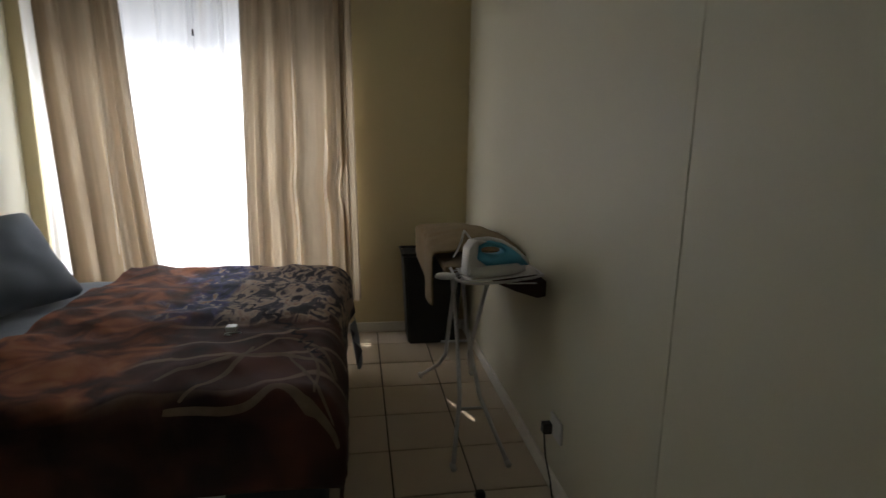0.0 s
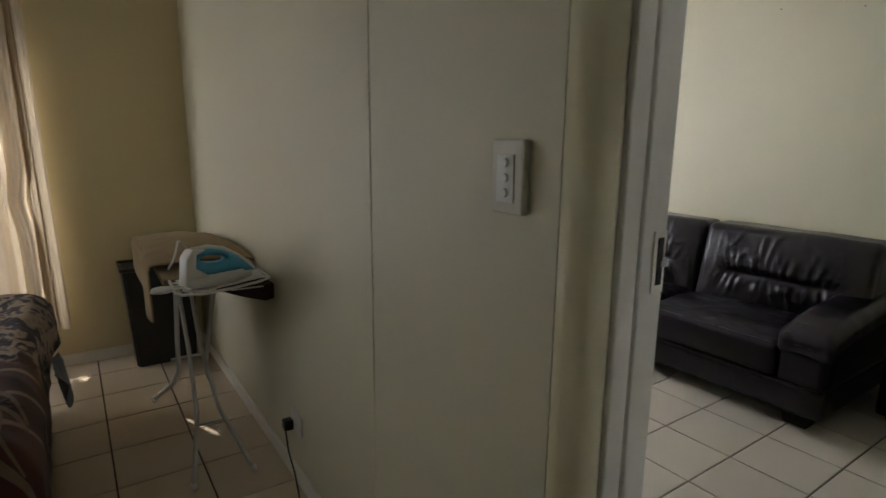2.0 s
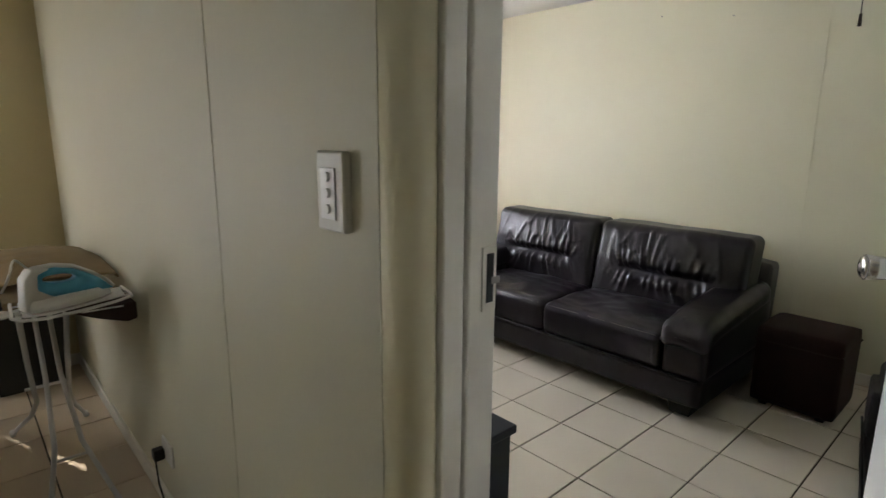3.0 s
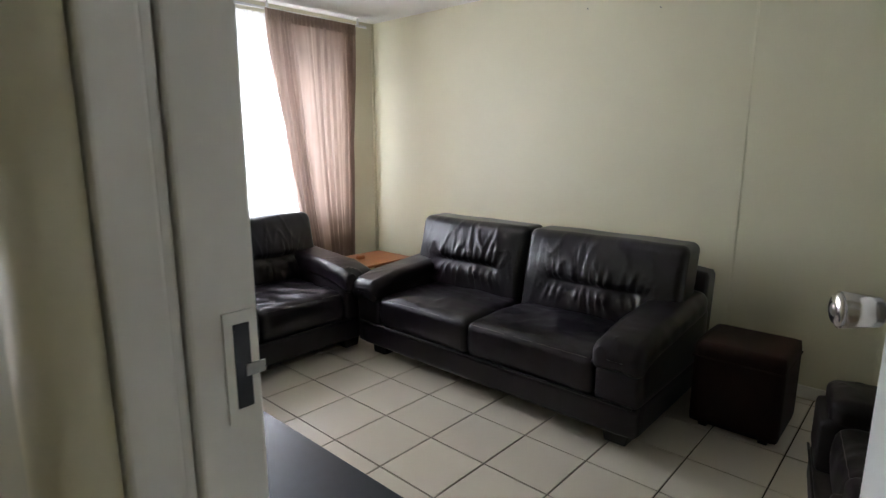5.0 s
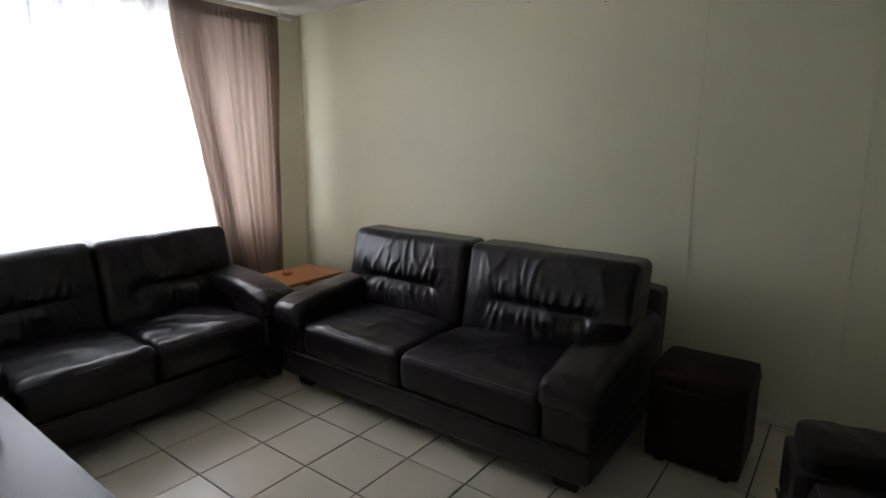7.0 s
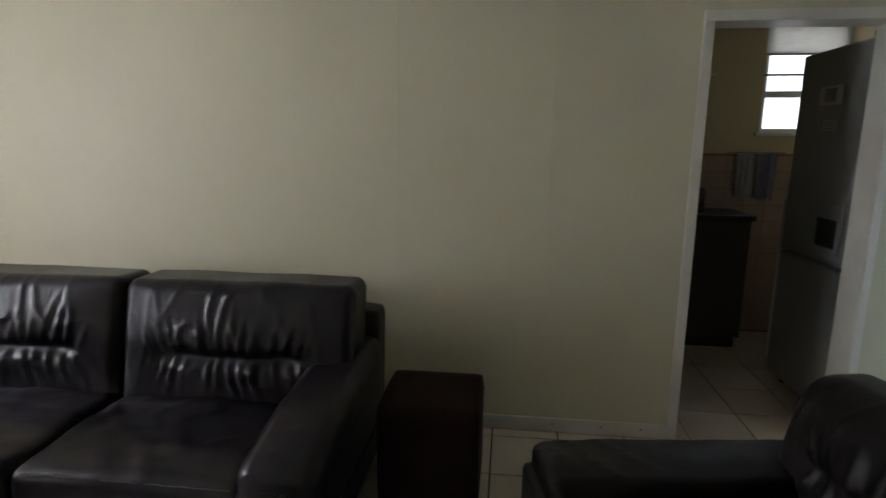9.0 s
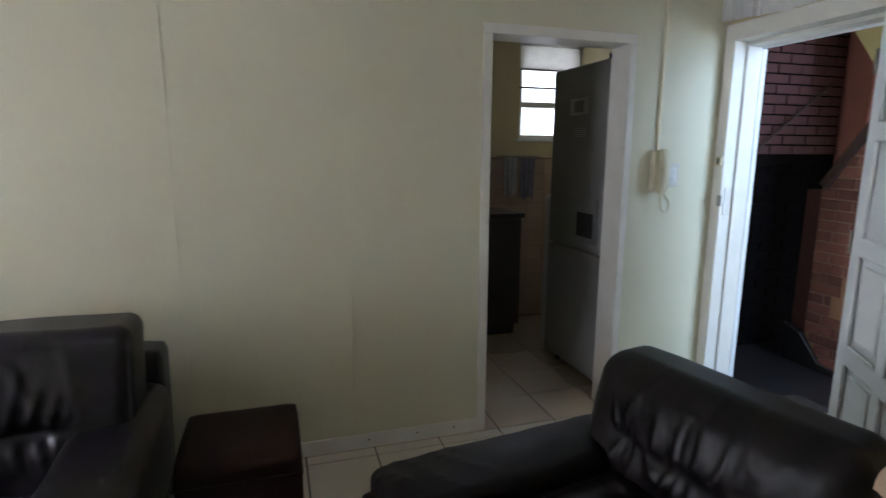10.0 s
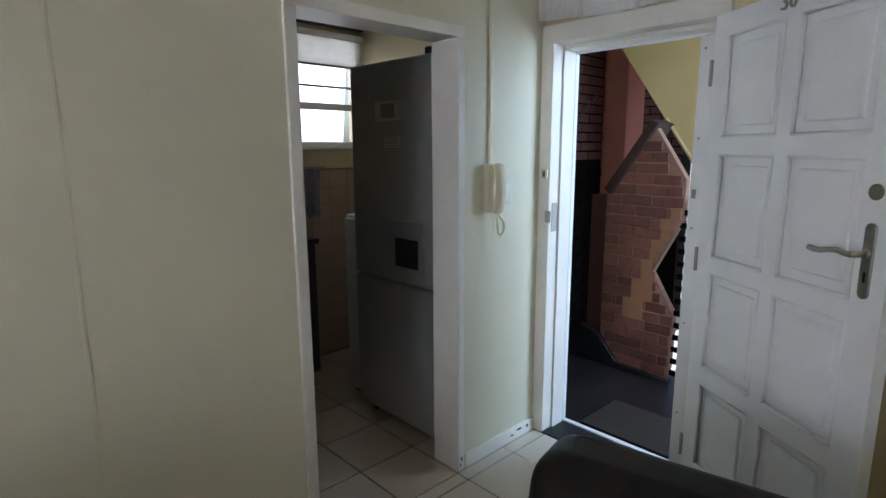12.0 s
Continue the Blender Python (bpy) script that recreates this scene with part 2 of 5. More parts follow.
def prism(bm, outline, axis, a0, a1, bevel=0.0):
    """A polygon drawn in the two other axes, drawn out along axis from a0 to a1."""
    put = {"x": lambda p, a: (a, p[0], p[1]), "y": lambda p, a: (p[0], a, p[1]), "z": lambda p, a: (p[0], p[1], a)}[axis]
    lo, hi = [bm.verts.new(put(p, a0)) for p in outline], [bm.verts.new(put(p, a1)) for p in outline]
    n = len(outline)
    faces = [bm.faces.new(lo), bm.faces.new(list(reversed(hi)))]
    for i in range(n):
        faces.append(bm.faces.new((lo[i], hi[i], hi[(i + 1) % n], lo[(i + 1) % n])))
    bmesh.ops.recalc_face_normals(bm, faces=faces)
    if bevel:
        edges = list({e for f in faces for e in f.edges})
        bmesh.ops.bevel(bm, geom=edges, offset=bevel, segments=2, profile=0.5, affect="EDGES")


def rod(bm, a, b, r, r2=None, seg=12):
    a, b = Vector(a), Vector(b)
    d = b - a
    m = Matrix.Translation((a + b) / 2) @ d.to_track_quat("Z", "Y").to_matrix().to_4x4()
    bmesh.ops.create_cone(bm, cap_ends=True, segments=seg, radius1=r, radius2=r if r2 is None else r2, depth=d.length, matrix=m)


def tube(bm, points, r, seg=8):
    """A bent round tube through the points."""
    pts = [Vector(p) for p in points]
    rings = []
    for i, p in enumerate(pts):
        d = (pts[min(i + 1, len(pts) - 1)] - pts[max(i - 1, 0)]).normalized()
        q = d.to_track_quat("Z", "Y").to_matrix()
        rings.append([bm.verts.new(p + q @ Vector((r * math.cos(2 * math.pi * k / seg), r * math.sin(2 * math.pi * k / seg), 0))) for k in range(seg)])
    for a, b in zip(rings, rings[1:]):
        for k in range(seg):
            bm.faces.new((a[k], a[(k + 1) % seg], b[(k + 1) % seg], b[k]))
    bm.faces.new(list(reversed(rings[0])))
    bm.faces.new(rings[-1])


def soft(bm, w, d, h, r, cuts=12, at=(0, 0, 0), shape=None):
    """A padded block of w x d x h centred on at, with edges rounded to r; shape(p) moves its points."""
    tmp = bmesh.new()
    bmesh.ops.create_cube(tmp, size=2.0)
    bmesh.ops.subdivide_edges(tmp, edges=tmp.edges[:], cuts=cuts, use_grid_fill=True)
    half = Vector((w / 2, d / 2, h / 2))
    inner = Vector((max(half.x - r, 0.001), max(half.y - r, 0.001), max(half.z - r, 0.001)))
    made = {}
    for v in tmp.verts:
        p = Vector((v.co.x * half.x, v.co.y * half.y, v.co.z * half.z))
        c = Vector([max(-i, min(i, k)) for i, k in zip(inner, p)])
        o = p - c
        if o.length > 1e-6:
            # pull rows of points towards the rounded edge
            p = c + o.normalized() * r
        if shape:
            p = shape(p)
        made[v] = bm.verts.new(p + Vector(at))
    for f in tmp.faces:
        g = bm.faces.new([made[v] for v in f.verts])
        g.smooth = True
    tmp.free()


def sheet(bm, nu, nv, fn):
    """A grid of nu x nv quads; fn(u, v) gives the point, u and v from 0 to 1."""
    g = [[bm.verts.new(fn(i / nu, j / nv)) for j in range(nv + 1)] for i in range(nu + 1)]
    for i in range(nu):
        for j in range(nv):
            f = bm.faces.new((g[i][j], g[i + 1][j], g[i + 1][j + 1], g[i][j + 1]))
            f.smooth = True


def smooth(bm):
    for f in bm.faces:
        f.smooth = True
    return bm


def mesh_ob(name, bm, material):
    me = bpy.data.meshes.new(name)
    bm.normal_update()
    bm.to_mesh(me)
    bm.free()
    me.materials.append(material)
    return new(name, me)


def part(name, bm, material, parent, label=""):
    ob = mesh_ob(name, bm, material)
    ob.parent = parent
    return tagged(ob, label)


def thing(name, label, category, group="", at=(0, 0, 0), turn=0):
    ob = new(name)
    ob.empty_display_size = 0.1
    ob.matrix_basis = pose(*at, 0, 0, turn)
    return tagged(ob, label, category, group)


def single(name, bm, material, label, category, group=""):
    return tagged(mesh_ob(name, bm, material), label, category, group)


def setting(name, bm, material, label, category):
    return tagged(mesh_ob(name, bm, material), label, category, kind="structure")


def B(*a, **k):
    bm = bmesh.new()
    box(bm, *a, **k)
    return bm


# ---- floors, walls, ceilings ----
def pierced(bm, x0, x1, z0, z1, hole, y0, y1):
    """A wall slab with one rectangular opening through it."""
    def ring(y):
        outer = [bm.verts.new((x, y, z)) for x, z in ((x0, z0), (x1, z0), (x1, z1), (x0, z1))]
        inner = [bm.verts.new((x, y, z)) for x, z in ((hole["x0"], hole["z0"]), (hole["x1"], hole["z0"]), (hole["x1"], hole["z1"]), (hole["x0"], hole["z1"]))]
        return outer, inner
    (o0, i0), (o1, i1) = ring(y0), ring(y1)
    for k in range(4):
        n = (k + 1) % 4
        for quad in ((o0[k], o0[n], i0[n], i0[k]), (o1[k], i1[k], i1[n], o1[n]), (o0[k], o1[k], o1[n], o0[n]), (i0[k], i0[n], i1[n], i1[k])):
            bm.faces.new(quad)
    bmesh.ops.recalc_face_normals(bm, faces=bm.faces[:])


setting("floor_lounge", B(XP1 - 0.08, XF1 + 1.66, YE1, YL + 0.1, -0.12, -0.006), M_GROUT, "tiled lounge and kitchen floor with dark grout", "floor")
setting("floor_bedroom", B(XW - 0.1, XP1 - 0.08, YS - 0.1, YB + 0.1, -0.12, -0.006), M_GROUT, "tiled bedroom floor with dark grout", "floor")

BW = dict(x0=-1.97, x1=0.0, z0=0.34, z1=2.32)     # bedroom window
LW = dict(x0=1.70, x1=3.95, z0=0.82, z1=2.40)       # lounge window
KD = dict(y0=-1.330, y1=-0.567, z1=2.025)            # kitchen doorway
BD = dict(y0=-0.356, y1=0.454, z1=2.035)            # bedroom doorway
ED = dict(x0=3.52, x1=4.284, z1=2.064)              # entrance doorway
KW = dict(y0=-2.09, y1=-1.55, z0=1.58, z1=2.35)     # kitchen window
XK = 6.15                                           # kitchen's outer wall

bm = bmesh.new()
box(bm, XP0, XP1, 0.548, YL + 0.17, -0.02, CEIL)
box(bm, XP0, XP1, YE1, BD["y0"] - 0.045, -0.02, CEIL)
box(bm, XP0, XP1, BD["y0"] - 0.045, 0.548, BD["z1"] + 0.045, CEIL)
setting("wall_partition", bm, M_WALL, "cream painted partition wall with a doorway", "wall")

bm = bmesh.new()
box(bm, XF0, XF1, KD["y1"] + 0.02, YL + 0.17, -0.02, CEIL)
box(bm, XF0, XF1, YE1, KD["y0"] - 0.02, -0.02, CEIL)
box(bm, XF0, XF1, KD["y0"] - 0.02, KD["y1"] + 0.02, KD["z1"] + 0.02, CEIL)
setting("wall_east", bm, M_WALL_EAST, "cream painted lounge wall with the kitchen doorway", "wall")

bm = bmesh.new()
pierced(bm, XP1, XF0, -0.02, CEIL, LW, YL, YL + 0.17)
setting("wall_lounge_north", bm, M_WALL, "cream painted lounge window wall", "wall")

bm = bmesh.new()
pierced(bm, XW, XP0, -0.02, CEIL, BW, YB, YB + 0.17)
setting("wall_bedroom_north", bm, M_YELLOW, "yellow painted bedroom window wall", "wall")

setting("wall_bedroom_west", B(XW - 0.15, XW, YS, YB + 0.17, -0.02, CEIL), M_WALL, "cream painted bedroom wall", "wall")
setting("wall_bedroom_south", B(XW - 0.15, XP0, YS - 0.15, YS, -0.02, CEIL), M_WALL, "cream painted bedroom back wall", "wall")

bm = bmesh.new()
box(bm, XP1, ED["x0"] - 0.05, YE1, YE0, -0.02, CEIL)
box(bm, ED["x0"] - 0.05, XF0, YE1, YE0, ED["z1"] + 0.09, CEIL)
setting("wall_entrance", bm, M_YELLOW, "yellow-cream painted entrance wall", "wall")

bm = bmesh.new()
box(bm, XW - 0.15, XF1 + 1.81, -2.26, YL + 0.17, CEIL, CEIL + 0.12)
setting("ceiling", bm, M_CEIL, "white painted ceiling", "ceiling")

# kitchen shell
bm = bmesh.new()
box(bm, XK, XK + 0.15, KW["y1"], 1.6, -0.02, CEIL)
box(bm, XK, XK + 0.15, -2.25, KW["y0"], -0.02, CEIL)
box(bm, XK, XK + 0.15, KW["y0"], KW["y1"], -0.02, KW["z0"])
box(bm, XK, XK + 0.15, KW["y0"], KW["y1"], KW["z1"], CEIL)
setting("wall_kitchen_east", bm, M_YELLOW, "yellow painted kitchen wall with a window", "wall")
setting("wall_kitchen_south", B(XF1, XK, -2.25, -2.11, -0.02, CEIL), M_YELLOW, "yellow painted kitchen end wall", "wall")
setting("wall_kitchen_north", B(XF1, XK, 1.45, 1.6, -0.02, CEIL), M_YELLOW, "yellow painted kitchen end wall", "wall")


def skirting(name, x0, x1, y0, y1):
    bm = bmesh.new()
    box(bm, x0, x1, y0, y1, 0.0, 0.075, 0.004)
    return setting(name, bm, M_FRAME, "white painted skirting board", "skirting")


skirting("baseboard_bedroom_north", XW, XP0 - 0.014, YB - 0.014, YB)
skirting("baseboard_bedroom_east", XP0 - 0.014, XP0, 0.545, YB)
skirting("baseboard_lounge_east", XF0 - 0.014, XF0, KD["y1"] + 0.047, YL)
skirting("baseboard_lounge_east_end", XF0 - 0.014, XF0, YE0, KD["y0"] - 0.05)
skirting("baseboard_lounge_north", XP1, XF0 - 0.014, YL - 0.014, YL)
skirting("baseboard_lounge_west", XP1, XP1 + 0.014, 0.55, YL)


for y in (0.06, -0.19, -0.39):
    bm = bmesh.new()
    rod(bm, (XF0 - 0.0145, y, 0.045), (XF0 - 0.017, y, 0.045), 0.006, 0.005, seg=8)
    single("skirting_screw", bm, M_STEELDARK, "dark screw head in the white skirting board", "screw", group="skirting screws")


for y, z, w, h in ((-1.80, 0.050, 0.05, 0.012), (-1.74, 0.035, 0.03, 0.010), (-1.87, 0.045, 0.02, 0.022), (-1.353, 0.060, 0.010, 0.03), (-1.345, 0.030, 0.008, 0.02)):
    bm = bmesh.new()
    x = XF0 - (0.0142 if y < -1.4 else 0.0122)
    prism(bm, [(y - w / 2, z - h * 0.3), (y - w * 0.1, z - h / 2), (y + w / 2, z - h * 0.2), (y + w * 0.3, z + h / 2), (y - w * 0.3, z + h * 0.35)], "x", x - 0.0012, x)
    single("paint_chip", bm, M_CUPB, "dark chip in the white paint", "paint chip", group="paint chips")


# joint strips of the wall boards
def joint(name, x0, x1, y, paint, z0=0.08):
    bm = bmesh.new()
    box(bm, x0, x1, y - 0.006, y + 0.006, z0, CEIL, 0.0016)
    return setting(name, bm, paint, "cream cover strip over a wall board joint", "trim")


joint("trim_joint_1", XF0 - 0.0022, XF0 + 0.002, 0.869, M_WALL_EAST)
joint("trim_joint_2", XF0 - 0.0022, XF0 + 0.002, 0.125, M_WALL_EAST)
joint("trim_joint_3", XP0 - 0.0022, XP0 + 0.002, 1.259, M_WALL)
setting("trim_corner_lounge", B(XF0 - 0.02, XF0, YL - 0.02, YL, 0.08, CEIL, bevel=0.004), M_WALL_EAST, "cream corner bead", "trim")


# ---- doors and frames ----
def door_frame(name, label, boxes):
    f = tagged(new(name), label, "door frame", kind="structure")
    for n, b in boxes:
        part(n, B(*b, bevel=0.004), M_FRAME, f)
    return f


# bedroom doorway: a pressed frame with a rebate on the lounge side
y0, y1, z1 = BD["y0"], BD["y1"], BD["z1"]
door_frame("door_frame_bedroom", "white pressed steel door frame of the bedroom", [
    ("jamb", (0.889, 0.935, y1 + 0.003, y1 + 0.092, 0, z1 - 0.034)),
    ("groove", (0.936, 0.950, y1 + 0.017, y1 + 0.092, 0, z1 - 0.034)),
    ("rebate", (0.951, 1.019, y1 + 0.008, y1 + 0.092, 0, z1)),
    ("jamb", (XP0 - 0.006, 0.938, y0 - 0.043, y0 + 0.034, 0, z1 - 0.034)),
    ("rebate", (0.940, XP1 + 0.006, y0 - 0.043, y0, 0, z1)),
    ("head", (XP0 - 0.006, 0.938, y0 - 0.043, y1 + 0.043, z1 - 0.032, z1 + 0.043)),
    ("head_rebate", (0.940, XP1 + 0.006, y0 - 0.043, y1 + 0.043, z1 + 0.002, z1 + 0.043))])
# rounded cream reveal between the wall board and the steel frame
bm = bmesh.new()
nose = [(XP0 + 0.0015, 0.545), (XP0 - 0.002, 0.538), (XP0 - 0.001, 0.520), (XP0 + 0.004, 0.500), (XP0 + 0.012, 0.485), (XP0 + 0.024, 0.474), (XP0 + 0.045, 0.469), (XP0 + 0.0535, 0.469), (XP0 + 0.0535, 0.5475), (XP0 + 0.0015, 0.5475)]
prism(bm, nose, "z", 0, z1 + 0.06)
setting("trim_architrave", smooth(bm), M_REVEAL, "cream painted rounded reveal beside the bedroom door", "trim")
strike = thing("strike_plate", "worn steel strike plate let into the white door frame", "strike plate")
bm = bmesh.new()
box(bm, 0.981, 1.014, y1 + 0.0045, y1 + 0.0075, 1.185, 1.298)
part("plate", bm, M_FRAME, strike)
bm = bmesh.new()
box(bm, 0.990, 1.006, y1 + 0.003, y1 + 0.0043, 1.200, 1.286)
part("slot", bm, M_BLACKPL, strike, "dark slot")
bm = bmesh.new()
box(bm, 1.000, 1.020, y1 + 0.0012, y1 + 0.0028, 1.232, 1.244)
part("lip", bm, M_STEELDARK, strike)


def knob(parent, y, side, x=0.738, z=1.236):
    bm = bmesh.new()
    rod(bm, (x, y, z), (x, y + side * 0.006, z), 0.035, 0.033, seg=24)
    rod(bm, (x, y + side * 0.006, z), (x, y + side * 0.014, z), 0.033, 0.020, seg=24)
    part("rose", smooth(bm), M_CHROME, parent, "chrome rose")
    bm = bmesh.new()
    rod(bm, (x, y + side * 0.012, z), (x, y + side * 0.042, z), 0.0135, seg=16)
    rod(bm, (x, y + side * 0.040, z), (x, y + side * 0.085, z), 0.0205, 0.0255, seg=24)
    rod(bm, (x, y + side * 0.085, z), (x, y + side * 0.091, z), 0.0255, 0.019, seg=24)
    handle = part("knob", smooth(bm), M_CHROME, parent, "chrome door knob")
    bm = bmesh.new()
    rod(bm, (x, y + side * 0.0905, z), (x, y + side * 0.093, z), 0.010, 0.008, seg=16)
    part("lock_button", smooth(bm), M_STEELDARK, handle, "dull steel lock button")


leaf = thing("bedroom_door", "plain white painted bedroom door standing open", "door", at=(XP1 + 0.012, BD["y0"] + 0.004, 0), turn=27)
part("panel", B(0, 0.80, -0.04, 0, 0.012, 2.03, bevel=0.003), M_WHITE, leaf)
knob(leaf, 0.0, 1)
bm = bmesh.new()
box(bm, 0.7995, 0.802, -0.032, -0.008, 1.11, 1.29)
part("lock_face", bm, M_STEELDARK, leaf, "steel lock face")
for z in (0.25, 1.75):
    bm = bmesh.new()
    rod(bm, (-0.004, 0.004, z), (-0.004, 0.004, z + 0.1), 0.007)
    part("hinge", bm, M_STEELDARK, leaf)

# kitchen doorway
y0, y1, z1 = KD["y0"], KD["y1"], KD["z1"]
door_frame("door_frame_kitchen", "white painted timber frame round the kitchen doorway", [
    ("jamb", (XF0 - 0.012, XF1 + 0.012, y1, y1 + 0.046, 0, z1)),
    ("jamb", (XF0 - 0.012, XF1 + 0.012, y0 - 0.040, y0, 0, z1)),
    ("head", (XF0 - 0.012, XF1 + 0.012, y0 - 0.040, y1 + 0.046, z1, z1 + 0.048))])

# entrance: timber frame with the security gate's steel frame behind it
x0, x1, z1 = ED["x0"], ED["x1"], ED["z1"]
door_frame("door_frame_entrance", "white painted timber frame of the entrance door", [
    ("jamb", (x1, XF0 - 0.002, YE1 - 0.01, YE0 + 0.02, 0, z1)),
    ("stop", (x1 - 0.012, x1 - 0.001, YE1 - 0.01, YE0 - 0.06, 0, z1 - 0.022)),
    ("jamb", (x0 - 0.048, x0, YE1 - 0.01, YE0 + 0.012, 0, z1)),
    ("head", (x0 - 0.048, XF0 - 0.002, YE1 - 0.01, YE0 + 0.02, z1, z1 + 0.088)),
    ("stop", (x0, x1 - 0.014, YE1 - 0.01, YE0 - 0.06, z1 - 0.022, z1 - 0.001))])
gate = tagged(new("gate_frame"), "white painted steel frame of the security gate", "gate frame", kind="structure")
for n, b in (("post", (x1 - 0.012, x1 + 0.022, YE1 - 0.045, YE1 - 0.012, 0.02, 2.032)), ("post", (3.523, 3.652, YE1 - 0.045, YE1 - 0.012, 0.02, 2.032)),
             ("rail", (3.523, x1 + 0.022, YE1 - 0.045, YE1 - 0.012, 2.034, 2.06)), ("rail", (3.604, x1 + 0.022, YE1 - 0.045, YE1 - 0.012, 0.0, 0.018))):
    part(n, B(*b, bevel=0.004), M_WHITE, gate)
for z in (0.3, 0.75, 1.2, 1.6, 1.98):
    bm = bmesh.new()
    rod(bm, (3.628, YE1 - 0.012, z), (3.628, YE1 - 0.009, z), 0.005, seg=8)
    part("screw", bm, M_STEELDARK, gate)
bm = bmesh.new()
box(bm, 3.620, 3.640, YE1 - 0.012, YE1 - 0.004, 1.335, 1.375, 0.003)
part("gate_catch", bm, M_STEELDARK, gate)
setting("threshold", B(x0 + 0.002, XF0 - 0.06, YE1 - 0.06, YE0 + 0.02, -0.03, 0.008, bevel=0.004), M_THRESH, "black door threshold strip", "threshold")

bolt = thing("door_bolt_keep", "small brass keep on the white door frame", "latch")
bm = bmesh.new()
box(bm, 4.292, 4.332, YE0 + 0.0205, YE0 + 0.032, 1.405, 1.455, 0.003)
part("keep", bm, M_BRASS, bolt)
bm = bmesh.new()
box(bm, 4.305, 4.319, YE0 + 0.0325, YE0 + 0.034, 1.415, 1.445)
part("slot", bm, M_BLACKPL, bolt, "dark slot")
strike2 = thing("strike_plate", "steel strike plate on the entrance frame", "strike plate")
bm = bmesh.new()
box(bm, x1 - 0.003, x1 - 0.0005, YE0 - 0.05, YE0 - 0.005, 1.13, 1.28)
box(bm, x1 - 0.012, x1 + 0.02, YE0 + 0.0205, YE0 + 0.024, 1.18, 1.24)
part("plate", bm, M_STEELDARK, strike2)


def front_door():
    ob = thing("front_door", "white painted panelled timber entrance door, standing open", "door", at=(ED["x0"] + 0.002, YE0 + 0.022, 0), turn=180 - 35)
    w, h, t = 0.83, 2.062, 0.042
    # the leaf lies along local +x; the face seen from the lounge looks to local -y
    cols = ((0.085, 0.37), (0.435, 0.725))
    rows = ((0.206, 0.578), (0.655, 1.056), (1.126, 1.532), (1.602, 1.978))
    bm = bmesh.new()
    xs = [0, cols[0][0], cols[0][1], cols[1][0], cols[1][1], w]
    for i in (0, 2, 4):
        box(bm, xs[i], xs[i + 1], 0, t, 0.012, h)
    for a, b in cols:
        zs = [0.012] + [k for r in rows for k in r] + [h]
        for i in range(0, len(zs), 2):
            box(bm, a, b, 0, t, zs[i], zs[i + 1])
    part("stiles_and_rails", bm, M_WHITE, ob)
    for a, b in cols:
        for c, d in rows:
            panel = part("panel", B(a, b, 0.016, t - 0.016, c, d), M_WHITE, ob)
            bm = bmesh.new()
            box(bm, a + 0.038, b - 0.038, 0.007, t - 0.007, c + 0.038, d - 0.038, 0.008)
            part("raised_field", bm, M_WHITE, panel)
            bm = bmesh.new()
            for p, q in (((a, c), (b, c)), ((b, c), (b, d)), ((b, d), (a, d)), ((a, d), (a, c))):
                rod(bm, (p[0], 0.006, p[1]), (q[0], 0.006, q[1]), 0.0075, seg=8)
            part("moulding", smooth(bm), M_WHITE, panel)
    # lever handle on its long plate
    plate = bmesh.new()
    r, c = 0.0175, 0.769
    ring = [(c + r * math.cos(a), z + r * math.sin(a)) for z, s0 in ((1.337, 0.0), (1.155, math.pi)) for a in [s0 + math.pi * k / 10 for k in range(11)]]
    for y, q in ((-0.0005, 1.0), (-0.0045, 1.0), (-0.0065, 0.9)):
        for x, z in ring:
            plate.verts.new((c + (x - c) * q, y, 1.246 + (z - 1.246) * (1 - (1 - q) * 0.17)))
    plate.verts.ensure_lookup_table()
    n = len(ring)
    for lay in (0, n):
        for k in range(n):
            plate.faces.new([plate.verts[lay + k], plate.verts[lay + (k + 1) % n], plate.verts[lay + n + (k + 1) % n], plate.verts[lay + n + k]])
    plate.faces.new([plate.verts[2 * n + k] for k in range(n)])
    plate.faces.new([plate.verts[k] for k in reversed(range(n))])
    bmesh.ops.recalc_face_normals(plate, faces=plate.faces[:])
    pl = part("handle_plate", plate, M_NICKEL, ob, "dull nickel plate with rounded ends")
    for z in (1.342, 1.150):
        bm = bmesh.new()
        rod(bm, (c, -0.0066, z), (c, -0.0078, z), 0.0042, seg=10)
        part("screw", bm, M_STEELDARK, pl)
    bm = bmesh.new()
    rod(bm, (c, -0.0066, 1.268), (c, -0.016, 1.268), 0.0135, 0.0105, seg=16)
    rod(bm, (c, -0.015, 1.268), (c, -0.060, 1.268), 0.0095, seg=16)
    part("handle_neck", smooth(bm), M_BRASS, pl, "worn brass neck")
    bm = bmesh.new()
    tube(bm, [(0.772, -0.060, 1.268), (0.752, -0.063, 1.269), (0.728, -0.065, 1.274), (0.70, -0.064, 1.270), (0.672, -0.060, 1.263), (0.645, -0.057, 1.261), (0.622, -0.057, 1.264)], 0.0085, 10)
    part("lever", smooth(bm), M_NICKEL, pl, "wavy dull nickel lever")
    bm = bmesh.new()
    box(bm, 0.765, 0.773, -0.0075, -0.0062, 1.185, 1.215)
    part("keyhole", bm, M_BLACKPL, pl)
    bm = bmesh.new()
    rod(bm, (0.768, -0.004, 1.440), (0.768, -0.0005, 1.440), 0.023, seg=20)
    part("lock_cylinder", bm, M_STEELDARK, ob, "round steel lock cover")
    bm = bmesh.new()
    box(bm, w + 0.0005, w + 0.003, 0.009, 0.033, 1.16, 1.36)
    lf = part("lock_face", bm, M_STEELDARK, ob)
    bm = bmesh.new()
